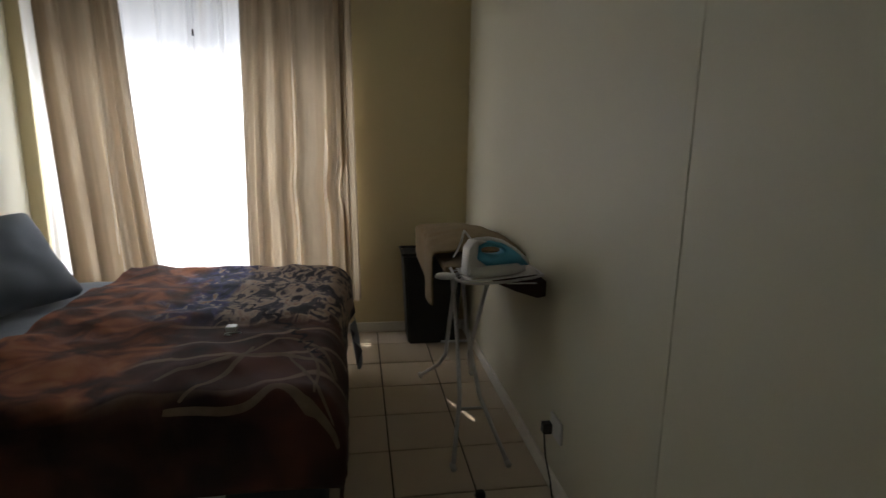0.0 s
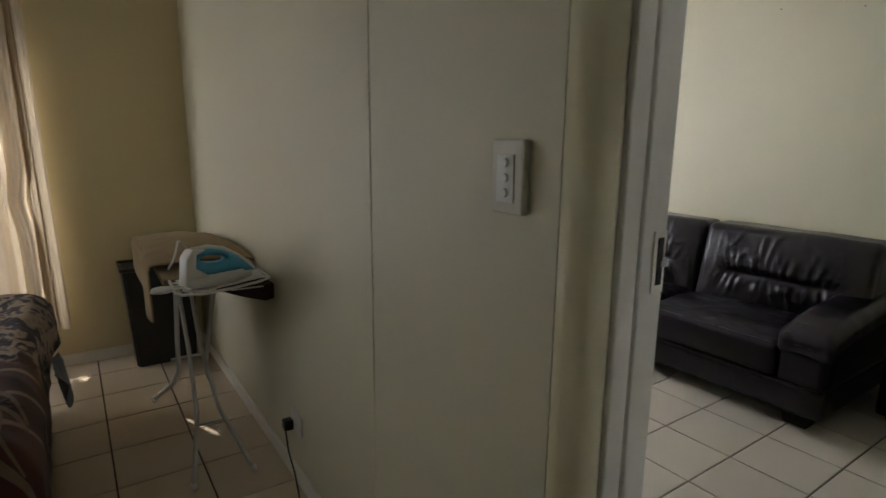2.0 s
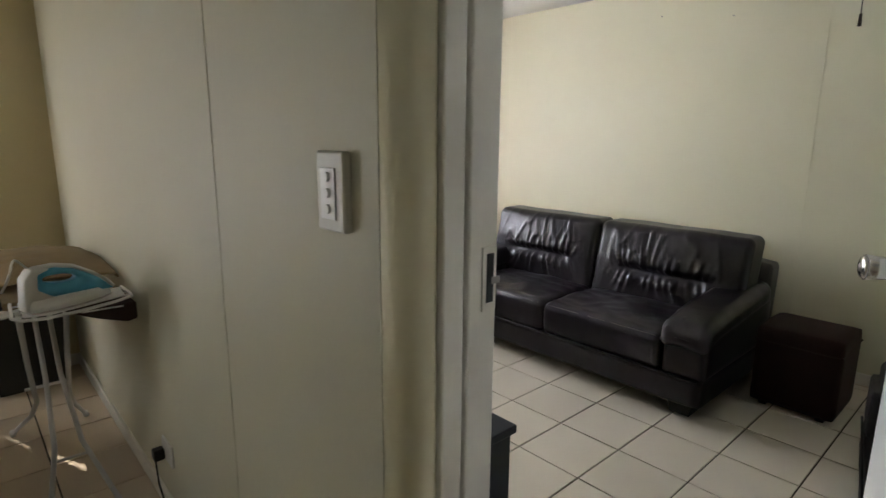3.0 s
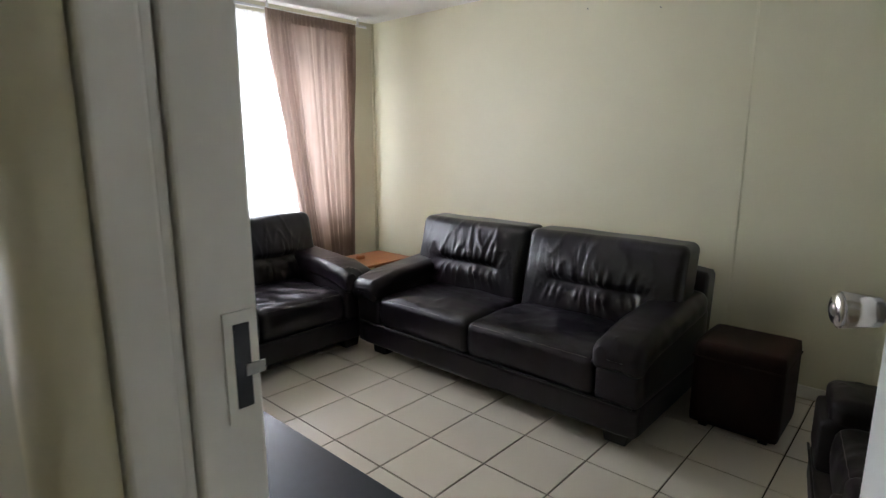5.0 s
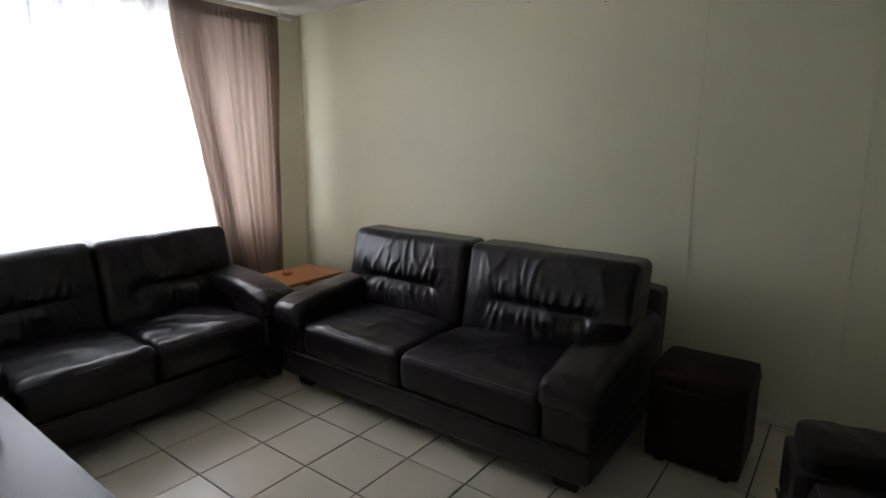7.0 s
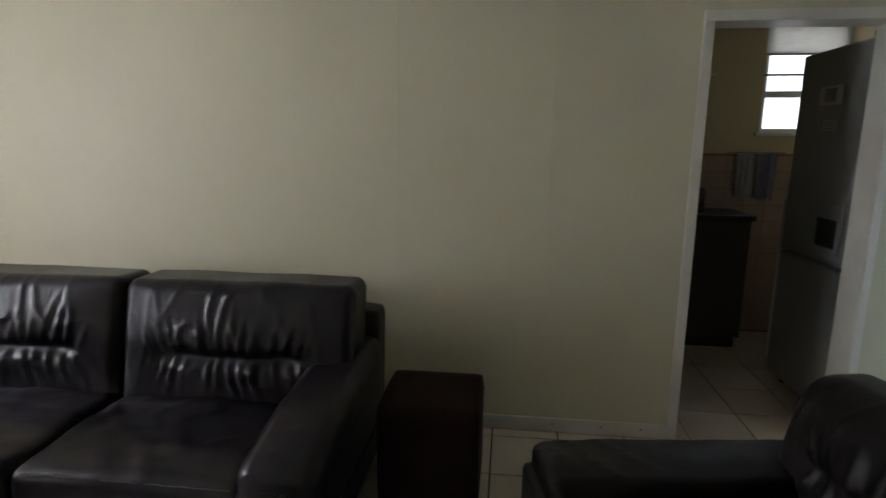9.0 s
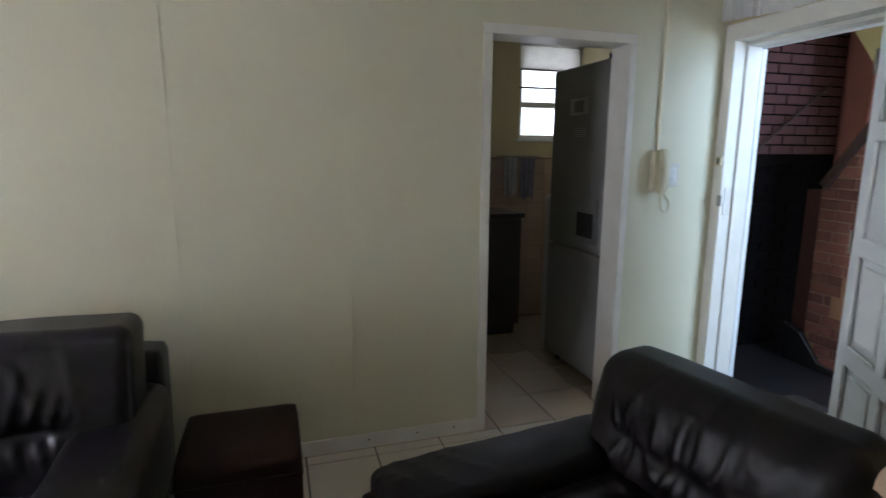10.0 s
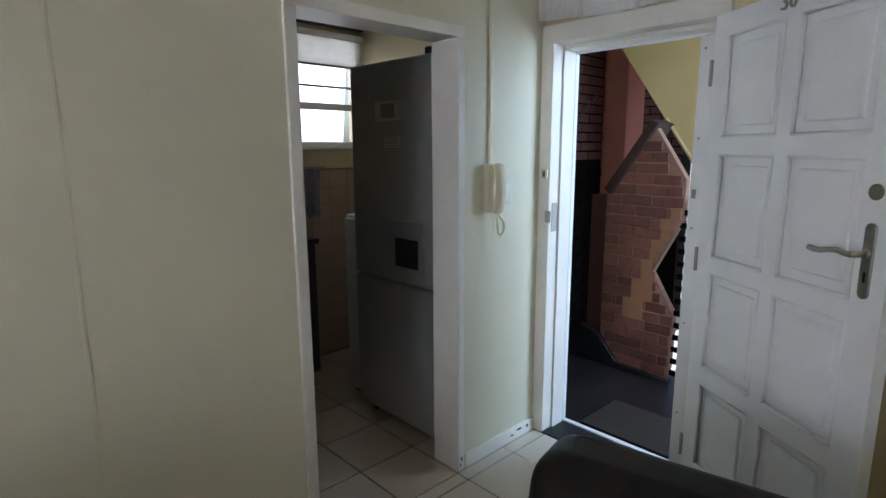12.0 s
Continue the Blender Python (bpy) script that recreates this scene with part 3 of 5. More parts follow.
    box(bm, w + 0.003, w + 0.012, 0.014, 0.028, 1.27, 1.30, 0.003)
    part("latch", bm, M_BRASS, lf)
    bm = bmesh.new()
    rod(bm, (0.769, t + 0.001, 1.268), (0.769, t + 0.05, 1.268), 0.009, seg=14)
    tube(bm, [(0.769, t + 0.05, 1.268), (0.70, t + 0.054, 1.272), (0.63, t + 0.052, 1.258)], 0.008, 10)
    part("outer_lever", smooth(bm), M_BRASS, ob)
    # house number
    cu = bpy.data.curves.new("house_number", "FONT")
    cu.body, cu.size, cu.extrude, cu.align_x = "30", 0.075, 0.003, "CENTER"
    num = new("house_number", cu)
    num.parent = ob
    num.matrix_basis = pose(0.375, -0.004, 2.004, 90, 0, 0)
    num.data.materials.append(M_STEELDARK)
    for z in (0.2, 1.05, 1.8):
        bm = bmesh.new()
        rod(bm, (-0.004, -0.004, z), (-0.004, -0.004, z + 0.1), 0.007)
        part("hinge", bm, M_STEELDARK, ob)
    return ob


front_door()


# ---- windows ----
def window(name, label, x0, x1, z0, z1, y, mullions, transom):
    w = tagged(new(name), label, "window", kind="structure")
    t = 0.035
    for n, b in (("frame", (x0, x0 + t, y, y + 0.04, z0, z1)), ("frame", (x1 - t, x1, y, y + 0.04, z0, z1)), ("frame", (x0 + t, x1 - t, y, y + 0.04, z1 - t, z1)), ("sill", (x0 + t, x1 - t, y - 0.03, y + 0.05, z0, z0 + t))):
        part(n, B(*b, bevel=0.003), M_WHITE, w)
    xs = [x0 + t] + mullions + [x1 - t]
    for m in mullions:
        part("mullion", B(m - 0.015, m + 0.015, y + 0.002, y + 0.036, z0 + t, z1 - t, bevel=0.003), M_WHITE, w)
    for a, b in zip(xs, xs[1:]):
        pane = part("pane", B(a + 0.001, b - 0.001, y + 0.017, y + 0.021, z0 + t, z1 - t), M_GLASS, w)
        pane.visible_shadow = False
        if transom:
            part("transom", B(a + 0.02, b - 0.02, y + 0.003, y + 0.035, transom - 0.013, transom + 0.013, bevel=0.003), M_WHITE, w)
    return w


window("window_bedroom", "white framed bedroom window behind curtains", BW["x0"], BW["x1"], BW["z0"], BW["z1"], YB + 0.08, [-0.95], 1.75)
window("window_lounge", "white framed lounge window behind sheer curtains", LW["x0"], LW["x1"], LW["z0"], LW["z1"], YL + 0.08, [2.43, 3.18], 1.9)


# ---- curtains ----
def curtain(bm, top, bottom, z0, z1, y, folds, depth, seed, nu=150, nv=44, bow=0.0):
    """top and bottom: (left, right) edges; bow: how far the right edge draws back a little below the middle."""
    rnd = random.Random(seed)
    ph = [rnd.uniform(0, 6.28) for _ in range(6)]

    def at(u, v):
        e = (1 - v) ** 1.3
        l = bottom[0] * e + top[0] * (1 - e)
        r = bottom[1] * e + top[1] * (1 - e)
        r -= bow * math.exp(-((v - 0.36) / 0.06) ** 2)
        uu = u + 0.012 * math.sin(2 * math.pi * folds * u * 0.37 + ph[0] + 2 * v)
        x = l + (r - l) * uu
        drift = 0.030 * noise.noise(Vector((u * 5 + seed, v * 1.6, 0.3)))
        w = u + 0.055 * math.sin(7.1 * u + ph[2]) + 0.028 * math.sin(16.3 * u + ph[1]) + drift
        a = 2 * math.pi * folds * w
        amp = depth * (0.75 + 0.35 * math.sin(3.3 * u + ph[3])) * (0.55 + 0.45 * (1 - v))
        pleat = math.sin(a)
        pleat = math.copysign(abs(pleat) ** 0.7, pleat)
        yy = y + amp * pleat + 0.30 * amp * math.sin(2.3 * a + ph[4] + v) + 0.10 * depth * noise.noise(Vector((u * 22, v * 3 + seed, 1)))
        z = z0 + (z1 - z0) * v + (0.012 * math.sin(9 * u + ph[5]) if v == 0 else 0)
        return (x, yy, z)
    sheet(bm, nu, nv, at)


def curtain_thing(name, label, material, **k):
    c = thing(name, label, "curtain")
    bm = bmesh.new()
    curtain(bm, **k)
    part("cloth", bm, material, c)
    bm = bmesh.new()
    (l, r), z1, y = k["top"], k["z1"], k["y"]
    n = max(6, int(k["folds"] * 2))
    sheet(bm, n * 6, 3, lambda u, v: (l + (r - l) * u, y - 0.012 + 0.016 * math.sin(2 * math.pi * n * u) * (0.4 + 0.6 * (1 - v)), z1 - 0.085 + 0.085 * v))
    part("heading", bm, material, c)
    return c


curtain_thing("bedroom_curtain", "beige unlined curtain lit from behind", M_CURT_B, top=(-1.88, -1.37), bottom=(-1.80, -1.22), z0=0.12, z1=2.46, y=YB - 0.11, folds=4.4, depth=0.075, seed=2)
curtain_thing("bedroom_curtain", "beige unlined curtain hanging beside the bright window", M_CURT_B, top=(-0.66, -0.040), bottom=(-0.68, -0.025), z0=0.28, z1=2.46, y=YB - 0.11, folds=4.4, depth=0.075, seed=5, bow=0.03)
curtain_thing("bedroom_curtain", "narrow beige curtain end against the wall, with a sunlit gap", M_CURT_B, top=(-0.065, 0.02), bottom=(-0.045, 0.065), z0=0.28, z1=2.46, y=YB - 0.11, folds=1.5, depth=0.03, seed=6)
curtain_thing("lounge_curtain", "taupe lounge curtain drawn to the window's side", M_CURT_L, top=(1.36, 2.03), bottom=(1.26, 1.58), z0=0.25, z1=2.49, y=YL - 0.125, folds=9, depth=0.05, seed=8)
curtain_thing("lounge_curtain", "taupe pink lounge curtain beside the corner", M_CURT_L, top=(3.17, 4.045), bottom=(3.50, 3.95), z0=0.25, z1=2.49, y=YL - 0.125, folds=11, depth=0.05, seed=11)


def sheer(name, label, x0, x1, z0, z1, y, folds, seed, material):
    s = thing(name, label, "curtain")
    bm = bmesh.new()
    curtain(bm, top=(x0, x1), bottom=(x0, x1), z0=z0, z1=z1, y=y, folds=folds, depth=0.026, seed=seed, nu=320, nv=14)
    part("cloth", bm, material, s)
    return s


sheer("sheer_curtain", "white sheer curtain over the bedroom window", -1.95, -0.10, 0.15, 2.44, YB - 0.035, 26, 3, M_SHEER)
sheer("sheer_curtain", "white sheer curtain over the lounge window", LW["x0"] - 0.05, 3.89, 0.72, 2.47, YL - 0.045, 34, 4, M_SHEER)
for n, x0, x1, y in (("bedroom", -2.02, 0.10, YB - 0.09), ("lounge", 1.30, 4.20, YL - 0.10)):
    r = thing("curtain_rail", "white curtain rail under the ceiling", "curtain rail")
    part("rail", B(x0, x1, y - 0.008, y + 0.008, 2.485, 2.505, bevel=0.003), M_WHITE, r)
    for k in range(4):
        x = x0 + 0.1 + (x1 - x0 - 0.2) * k / 3
        part("bracket", B(x - 0.01, x + 0.01, y - 0.006, y + 0.006, 2.505, CEIL), M_WHITE, r)

pull = thing("curtain_pull", "small dark bead on a cord before the bedroom window", "curtain pull")
bm = bmesh.new()
tube(bm, [(-0.957, YB - 0.09, 2.065 + 0.42 * k / 6) for k in range(7)], 0.0012, 5)
part("cord", smooth(bm), M_WHITE, pull)
bm = bmesh.new()
rod(bm, (-0.957, YB - 0.09, 2.025), (-0.957, YB - 0.09, 2.065), 0.007, 0.004, seg=10)
part("bead", smooth(bm), M_DARKFOOT, pull)

pel = thing("door_valance", "white gathered fabric valance above the entrance door", "valance")
bm = bmesh.new()
curtain(bm, top=(3.10, 4.34), bottom=(3.08, 4.345), z0=2.155, z1=2.50, y=YE0 + 0.05, folds=24, depth=0.017, seed=21, nu=300, nv=8)
part("cloth", bm, M_PELMET, pel)
part("rod", B(3.06, 4.35, YE0 + 0.002, YE0 + 0.02, 2.49, 2.51, bevel=0.003), M_WHITE, pel)


# ---- sofas ----
def wrinkled_back(w, d, h, seed, depth=1.0):
    def shape(p):
        q = p.copy()
        front = p.y < 0
        # bulge, and a sewn crease across the middle with gathers round it
        if front:
            ex, ez = p.x / (w / 2), p.z / (h / 2)
            q.y -= 0.045 * max(0, 1 - ex * ex) * max(0, 1 - ez * ez)
            span = 0.5
            inside = 1 / (1 + math.exp((abs(ex) - span) * 22))
            z0 = -0.03
            dz = p.z - z0
            q.y += 0.034 * depth * inside * math.exp(-(dz / 0.028) ** 2)
            n = noise.noise(Vector((p.x * 9 + seed * 7, p.z * 2.0, seed)))
            side = 1.0 if dz > 0 else -1.0
            fan = p.x * (58 + 4 * side) * (1 - 1.1 * min(0.3, abs(dz))) + 3.4 * n + 1.3 * side + seed
            g = 1 - abs(math.sin(fan))
            fine = 1 - abs(math.sin(fan * 1.83 + 2.0 + 2.5 * noise.noise(Vector((p.x * 7, p.z * 7, seed + 4)))))
            reach = 0.085 + 0.11 * abs(noise.noise(Vector((p.x * 11 + 3 * side, seed, 1.7))))
            fall = math.exp(-(dz / reach) ** 2) / (1 + math.exp((abs(ex) - 0.66) * 14)) * (1 - math.exp(-(dz / 0.02) ** 2))
            q.y -= depth * (0.030 * g ** 2 + 0.010 * fine ** 2) * fall * (0.6 + 0.9 * abs(noise.noise(Vector((p.x * 6, seed, 3.1)))))
            q.y += 0.007 * fall
            # long slack folds above the crease and at the corners
            q.y -= 0.009 * (1 - abs(math.sin(p.x * 19 + p.z * 9 * (1 if p.x > 0 else -1) + 3 * n + seed))) ** 3 * (1 - ex * ex)
            end = math.exp(-((abs(ex) - span) / 0.16) ** 2) * math.exp(-(dz / 0.05) ** 2)
            q.y += 0.014 * end
        q.y += 0.006 * noise.noise(p * 6 + Vector((seed, 0, 0)))
        q.z += 0.006 * noise.noise(p * 4 + Vector((0, seed, 0)))
        # lean back
        q.y += 0.22 * p.z
        return q
    return shape


def soft_seat(w, d, h, seed, loose=1.0):
    def shape(p):
        q = p.copy()
        if p.z > 0:
            q.z += 0.018 * max(0, 1 - (p.x / (w / 2)) ** 2) * max(0, 1 - (p.y / (d / 2)) ** 2)
            slack = (1 - abs(math.sin(p.y * 16 + p.x * 9 + 5 * noise.noise(Vector((p.x * 3.5 + seed, p.y * 3.5, 2)))))) ** 3
            q.z += 0.012 * loose * slack * max(0, 0.4 + noise.noise(Vector((p.x * 4, p.y * 4, seed))))
            q.z += 0.010 * noise.noise(Vector((p.x * 5 + seed, p.y * 5, 0))) + 0.006 * (1 - abs(noise.noise(Vector((p.x * 7 + p.y * 4, p.y * 9 + seed, 1))))) ** 6
        if p.y < 0:
            q.y -= 0.018 * max(0, 1 - (p.z / (h / 2)) ** 2) + 0.005 * noise.noise(Vector((p.x * 8, p.z * 8, seed)))
        return q
    return shape


def sofa(name, label, W, D, seats, at, turn, back_h=0.90, arm=0.235, category="sofa", flat=False, back_off=0.38, split=0.5, rise=0.0, loose=1.0):
    leather = M_LEATHER_DULL if flat else M_LEATHER
    s = thing(name, label, category, at=at, turn=turn)
    reach = 0.055 if flat else 0.0
    bm = bmesh.new()
    soft(bm, W - 0.012 + reach, D - 0.075 + reach, 0.165, 0.03, 20, (0, D / 2 - 0.034 - reach / 2, 0.168), lambda p: p + Vector((0, 0.004 * noise.noise(p * 5), 0)))
    part("base", bm, leather, s)
    for x in (-W / 2 + 0.14, W / 2 - 0.14):
        for y in (0.14, D - 0.12):
            bm = bmesh.new()
            prism(bm, [(x - 0.055, 0.0), (x + 0.055, 0.0), (x + 0.075, 0.085), (x - 0.075, 0.085)], "y", y - 0.055, y + 0.055, 0.006)
            part("foot", bm, M_DARKFOOT, s)
    bm = bmesh.new()
    soft(bm, W - (0.10 if flat else 0.02), 0.20, back_h - 0.32, 0.08 if flat else 0.05, 14, (0, D - 0.13, 0.17 + (back_h - 0.32) / 2 + 0.02), lambda p: p + Vector((0, 0.10 * p.z, 0)))
    part("back_frame", bm, leather, s)
    for i in range(seats):
        share = 1.0 if seats == 1 else (split, 1 - split)[i]
        total, whole = W - 2 * arm, W - 0.08
        mid = 0.0 if seats == 1 else (-0.5 + split / 2, split / 2)[i]
        cw, bw = total * share, whole * share
        sc, bc = total * mid, whole * mid
        bm = bmesh.new()
        sd = D - (0.24 if flat else 0.36)
        soft(bm, cw - 0.004, sd, 0.222, 0.05, 34, (sc, 0.008 + sd / 2, 0.341), soft_seat(cw, sd, 0.222, i * 3.1 + W, loose))
        seat = part("seat_cushion", bm, leather, s)
        bm = bmesh.new()
        n = 24
        tube(bm, [(sc - cw / 2 + 0.035 + (cw - 0.07) * k / n, 0.010 + 0.001 * math.sin(k * 1.7), 0.436 + 0.001 * math.sin(k * 2.1)) for k in range(n + 1)], 0.0012, 5)
        part("stitched_seam", bm, M_STITCH, seat, "pale stitched seam")
        bm = bmesh.new()
        h = back_h - 0.36
        soft(bm, bw - (0.07 if flat else 0.008), 0.24, h, 0.085 if flat else 0.05, 84, (bc, D - back_off, 0.40 + h / 2), wrinkled_back(bw, 0.22, h, i * 5.3 + W, 0.5 if flat else 1.0))
        part("back_cushion", bm, leather, s)
    for side in (-1, 1):
        xc = side * (W / 2 - arm / 2)
        bm = bmesh.new()
        soft(bm, arm - 0.006 + reach, D - 0.115 + reach, 0.275 + rise - reach, 0.03, 16, (xc, (D - 0.115) / 2 + 0.004 - reach / 2, 0.375 + rise / 2 - reach / 2))
        panel = part("arm_panel", bm, leather, s)

        def roll(p, side=side):
            q = p.copy()
            L = (D - 0.16) / 2
            t = (-p.y / L)                         # 1 at the front
            if flat:
                q.z += 0.020 * t - 0.012 * max(0, (t - 0.45) / 0.55) ** 2.2
            else:
                # slopes down to the front and laps over it
                q.z += 0.036 * -t - 0.040 * max(0, (t - 0.30) / 0.70) ** 2.0
                lap = max(0, (t - 0.72) / 0.28)
                if p.z < 0:
                    q.z -= 0.030 * lap * (p.x / (arm / 2)) ** 2 - 0.020 * lap
            q.z += 0.005 * noise.noise(p * 7 + Vector((side * 3, W, 0)))
            q.x += side * 0.006 + 0.005 * noise.noise(Vector((p.y * 9, p.z * 5, side)))
            if p.z > 0:
                q.z += 0.014 * (1 - (p.x / (arm / 2 + 0.02)) ** 2)
                crease = (1 - abs(math.sin(p.y * 30 + p.x * 17 * side + 5 * noise.noise(Vector((p.x * 6, p.y * 4, W)))))) ** 3
                q.z += 0.013 * loose * crease * max(0, t - 0.1) * max(0, 0.5 + noise.noise(Vector((p.x * 9, p.y * 7, 2 + W))))
            return q
        bm = bmesh.new()
        soft(bm, arm + (0.04 if flat else 0.022), D - 0.16, 0.14, 0.04 if flat else 0.055, 44, (xc, (D - 0.16) / 2 - (0.022 if flat else 0.036), 0.448 if flat else 0.512 + rise), roll)
        pad = part("arm_pad", bm, leather, s)
        bm = bmesh.new()
        pts = []
        for k in range(21):
            a = k / 20
            pts.append((xc + side * (-arm / 2 + arm * a), -0.012 - 0.006 * math.sin(math.pi * a), (0.375 if flat else 0.412) + rise + 0.034 * math.sin(math.pi * a) ** 0.6))
        tube(bm, pts, 0.005, 6)
        part("piping", smooth(bm), leather, pad)
        bm = bmesh.new()
        tube(bm, [(p[0], p[1] - 0.004, p[2] + 0.009) for p in pts], 0.0015, 5)
        part("stitched_seam", bm, M_STITCH, pad, "pale stitched seam")
    bm = bmesh.new()
    tube(bm, [(-W / 2 + 0.03 + (W - 0.06) * k / 12, -0.003 - reach, 0.247) for k in range(13)], 0.005, 6)
    part("piping", smooth(bm), leather, s)
    return s


sofa("three_seat_sofa", "large dark brown-black leather sofa with creased back cushions", 2.03, 1.08, 2, (3.06, 1.890, 0), -90, back_h=0.88, split=0.488, rise=0.02)
sofa("two_seat_sofa", "dark brown-black leather two-seat sofa under the window", 1.76, 1.08, 2, (2.36, 2.93, 0), 0, back_h=0.89, back_off=0.34, arm=0.25, rise=0.05, loose=2.0)
sofa("armchair", "dark brown leather armchair with broad padded arms", 0.98, 1.08, 1, (2.84, 0.107, 0), 191, back_h=0.765, category="armchair", flat=True, back_off=0.195)

# ---- ottoman, TV stand, corner table ----
bm = bmesh.new()
soft(bm, 0.415, 0.415, 0.435, 0.022, 10, (0, 0, 0.2375), lambda p: p + Vector((0, 0, 0.012 * max(0, 1 - (p.x / 0.21) ** 2) if p.z > 0.19 else 0)))
ott = thing("ottoman", "square dark brown leatherette ottoman beside the sofa", "ottoman", at=(3.805, 0.615, 0))
part("body", bm, M_OTTO, ott)
bm = bmesh.new()
for a, b in (((-0.214, -0.209), (0.214, -0.209)), ((0.214, -0.209), (0.214, 0.209)), ((0.214, 0.209), (-0.214, 0.209)), ((-0.214, 0.209), (-0.214, -0.209))):
    rod(bm, (a[0] * 0.985, a[1] * 0.985, 0.385), (b[0] * 0.985, b[1] * 0.985, 0.385), 0.004, seg=6)
part("lid_seam", bm, M_OTTO, ott)
for x in (-0.16, 0.16):
    for y in (-0.14, 0.14):
        part("foot", B(x - 0.02, x + 0.02, y - 0.02, y + 0.02, 0, 0.02), M_DARKFOOT, ott)

tv = thing("tv_stand", "long low black TV stand along the partition wall", "tv stand")
part("top", B(XP1 + 0.02, 1.645, 0.915, 2.88, 0.505, 0.535, bevel=0.004), M_BLACKTOP, tv)
part("side_panel", B(XP1 + 0.03, 1.630, 0.93, 0.955, 0.03, 0.505, bevel=0.002), M_BLACKTOP, tv)
part("side_panel", B(XP1 + 0.03, 1.630, 2.84, 2.865, 0.03, 0.505, bevel=0.002), M_BLACKTOP, tv)
part("back_panel", B(XP1 + 0.03, XP1 + 0.045, 0.955, 2.84, 0.03, 0.505), M_BLACKTOP, tv)
part("shelf", B(XP1 + 0.045, 1.618, 0.955, 2.84, 0.25, 0.268), M_BLACKTOP, tv)
part("bottom", B(XP1 + 0.03, 1.630, 0.93, 2.865, 0.0, 0.03), M_BLACKTOP, tv)
for k in range(3):
    a = 0.957 + k * 0.628
    dr = part("drawer_front", B(1.620, 1.636, a, a + 0.624, 0.03, 0.245, bevel=0.002), M_BLACKTOP, tv)
    part("handle", B(1.636, 1.648, a + 0.22, a + 0.33, 0.20, 0.21, bevel=0.003), M_STEELDARK, dr)

dev = thing("media_box", "black media box with a pale glossy lid on the TV stand", "media player")
bm = bmesh.new()
prism(bm, [(1.22, 0.536), (1.54, 0.536), (1.565, 0.565), (1.575, 0.615), (1.55, 0.650), (1.22, 0.650)], "y", 2.37, 2.82, 0.006)
part("case", bm, M_BLACKPL, dev)
bm = bmesh.new()
box(bm, 1.43, 1.555, 2.47, 2.80, 0.6505, 0.659, 0.003)
part("lid", bm, M_GREYPL, dev, "pale glossy lid")
bm = bmesh.new()
box(bm, 1.525, 1.54, 2.49, 2.54, 0.6592, 0.662, 0.002)
part("slot", bm, M_BLACKPL, dev)
bm = bmesh.new()
for k in range(2):
    tube(bm, [(1.355 + 0.03 * k + 0.022 * math.cos(a * 0.6), 2.62 + 0.022 * math.sin(a * 0.6), 0.6555) for a in range(12)], 0.004, 6)
single("key_rings", smooth(bm), M_CHROME, "chrome key rings lying on the black media box", "keys")

tab = thing("corner_table", "small orange-brown wooden corner table between the sofas", "side table")
part("tabletop", B(3.50, 4.10, 3.40, 3.86, 0.435, 0.46, bevel=0.006), M_WOOD, tab)
for x in (3.55, 4.05):
    for y in (3.45, 3.81):
        part("leg", B(x - 0.025, x + 0.025, y - 0.025, y + 0.025, 0, 0.435, bevel=0.004), M_WOOD, tab)
bm = bmesh.new()
soft(bm, 0.07, 0.05, 0.035, 0.012, 5, (3.72, 3.66, 0.477))
single("trinket_box", bm, M_WOOD, "tiny wooden trinket box on the corner table", "box")

for dx, dy, z, toggle in ((0.0, 0.0, 1.822, True), (0.0, -0.118, 1.828, False)):
    cord = thing("pull_cord", "thin dark pull cord hanging from the lounge ceiling", "cord", group="pull cords")
    x, y = 2.46 + dx, 0.306 + dy
    bm = bmesh.new()
    tube(bm, [(x + 0.004 * math.sin(k), y + 0.012 * k / 8, z + (CEIL - z) * k / 8) for k in range(9)], 0.0016, 6)
    part("cord", smooth(bm), M_DARKFOOT, cord)
    if toggle:
        bm = bmesh.new()
        rod(bm, (x, y, z - 0.002), (x, y, z + 0.034), 0.0055, 0.004, seg=10)
        part("toggle", smooth(bm), M_DARKCLOTH, cord)
bm = bmesh.new()
rod(bm, (XF0 - 0.012, 1.92, 2.352), (XF0, 1.92, 2.352), 0.005, 0.003, seg=8)
single("wall_nail", bm, M_STEELDARK, "small dark nail in the lounge wall", "nail")

cloth = thing("draped_cloth", "peach beige cloth hung over the armchair's back", "cloth")
bm = bmesh.new()
sheet(bm, 24, 24, lambda u, v: (2.36 + 0.22 * u + 0.01 * math.sin(9 * v), -0.80 - 0.20 * v + 0.02 * u, 0.800 - 0.06 * (2 * v - 1) ** 2 + 0.010 * math.sin(14 * u + 3 * v) - 0.20 * max(0, v - 0.7)))
part("cloth", bm, mat("peach_cloth", (0.60, 0.42, 0.30), 0.9, var=0.1, bump=0.4), cloth)


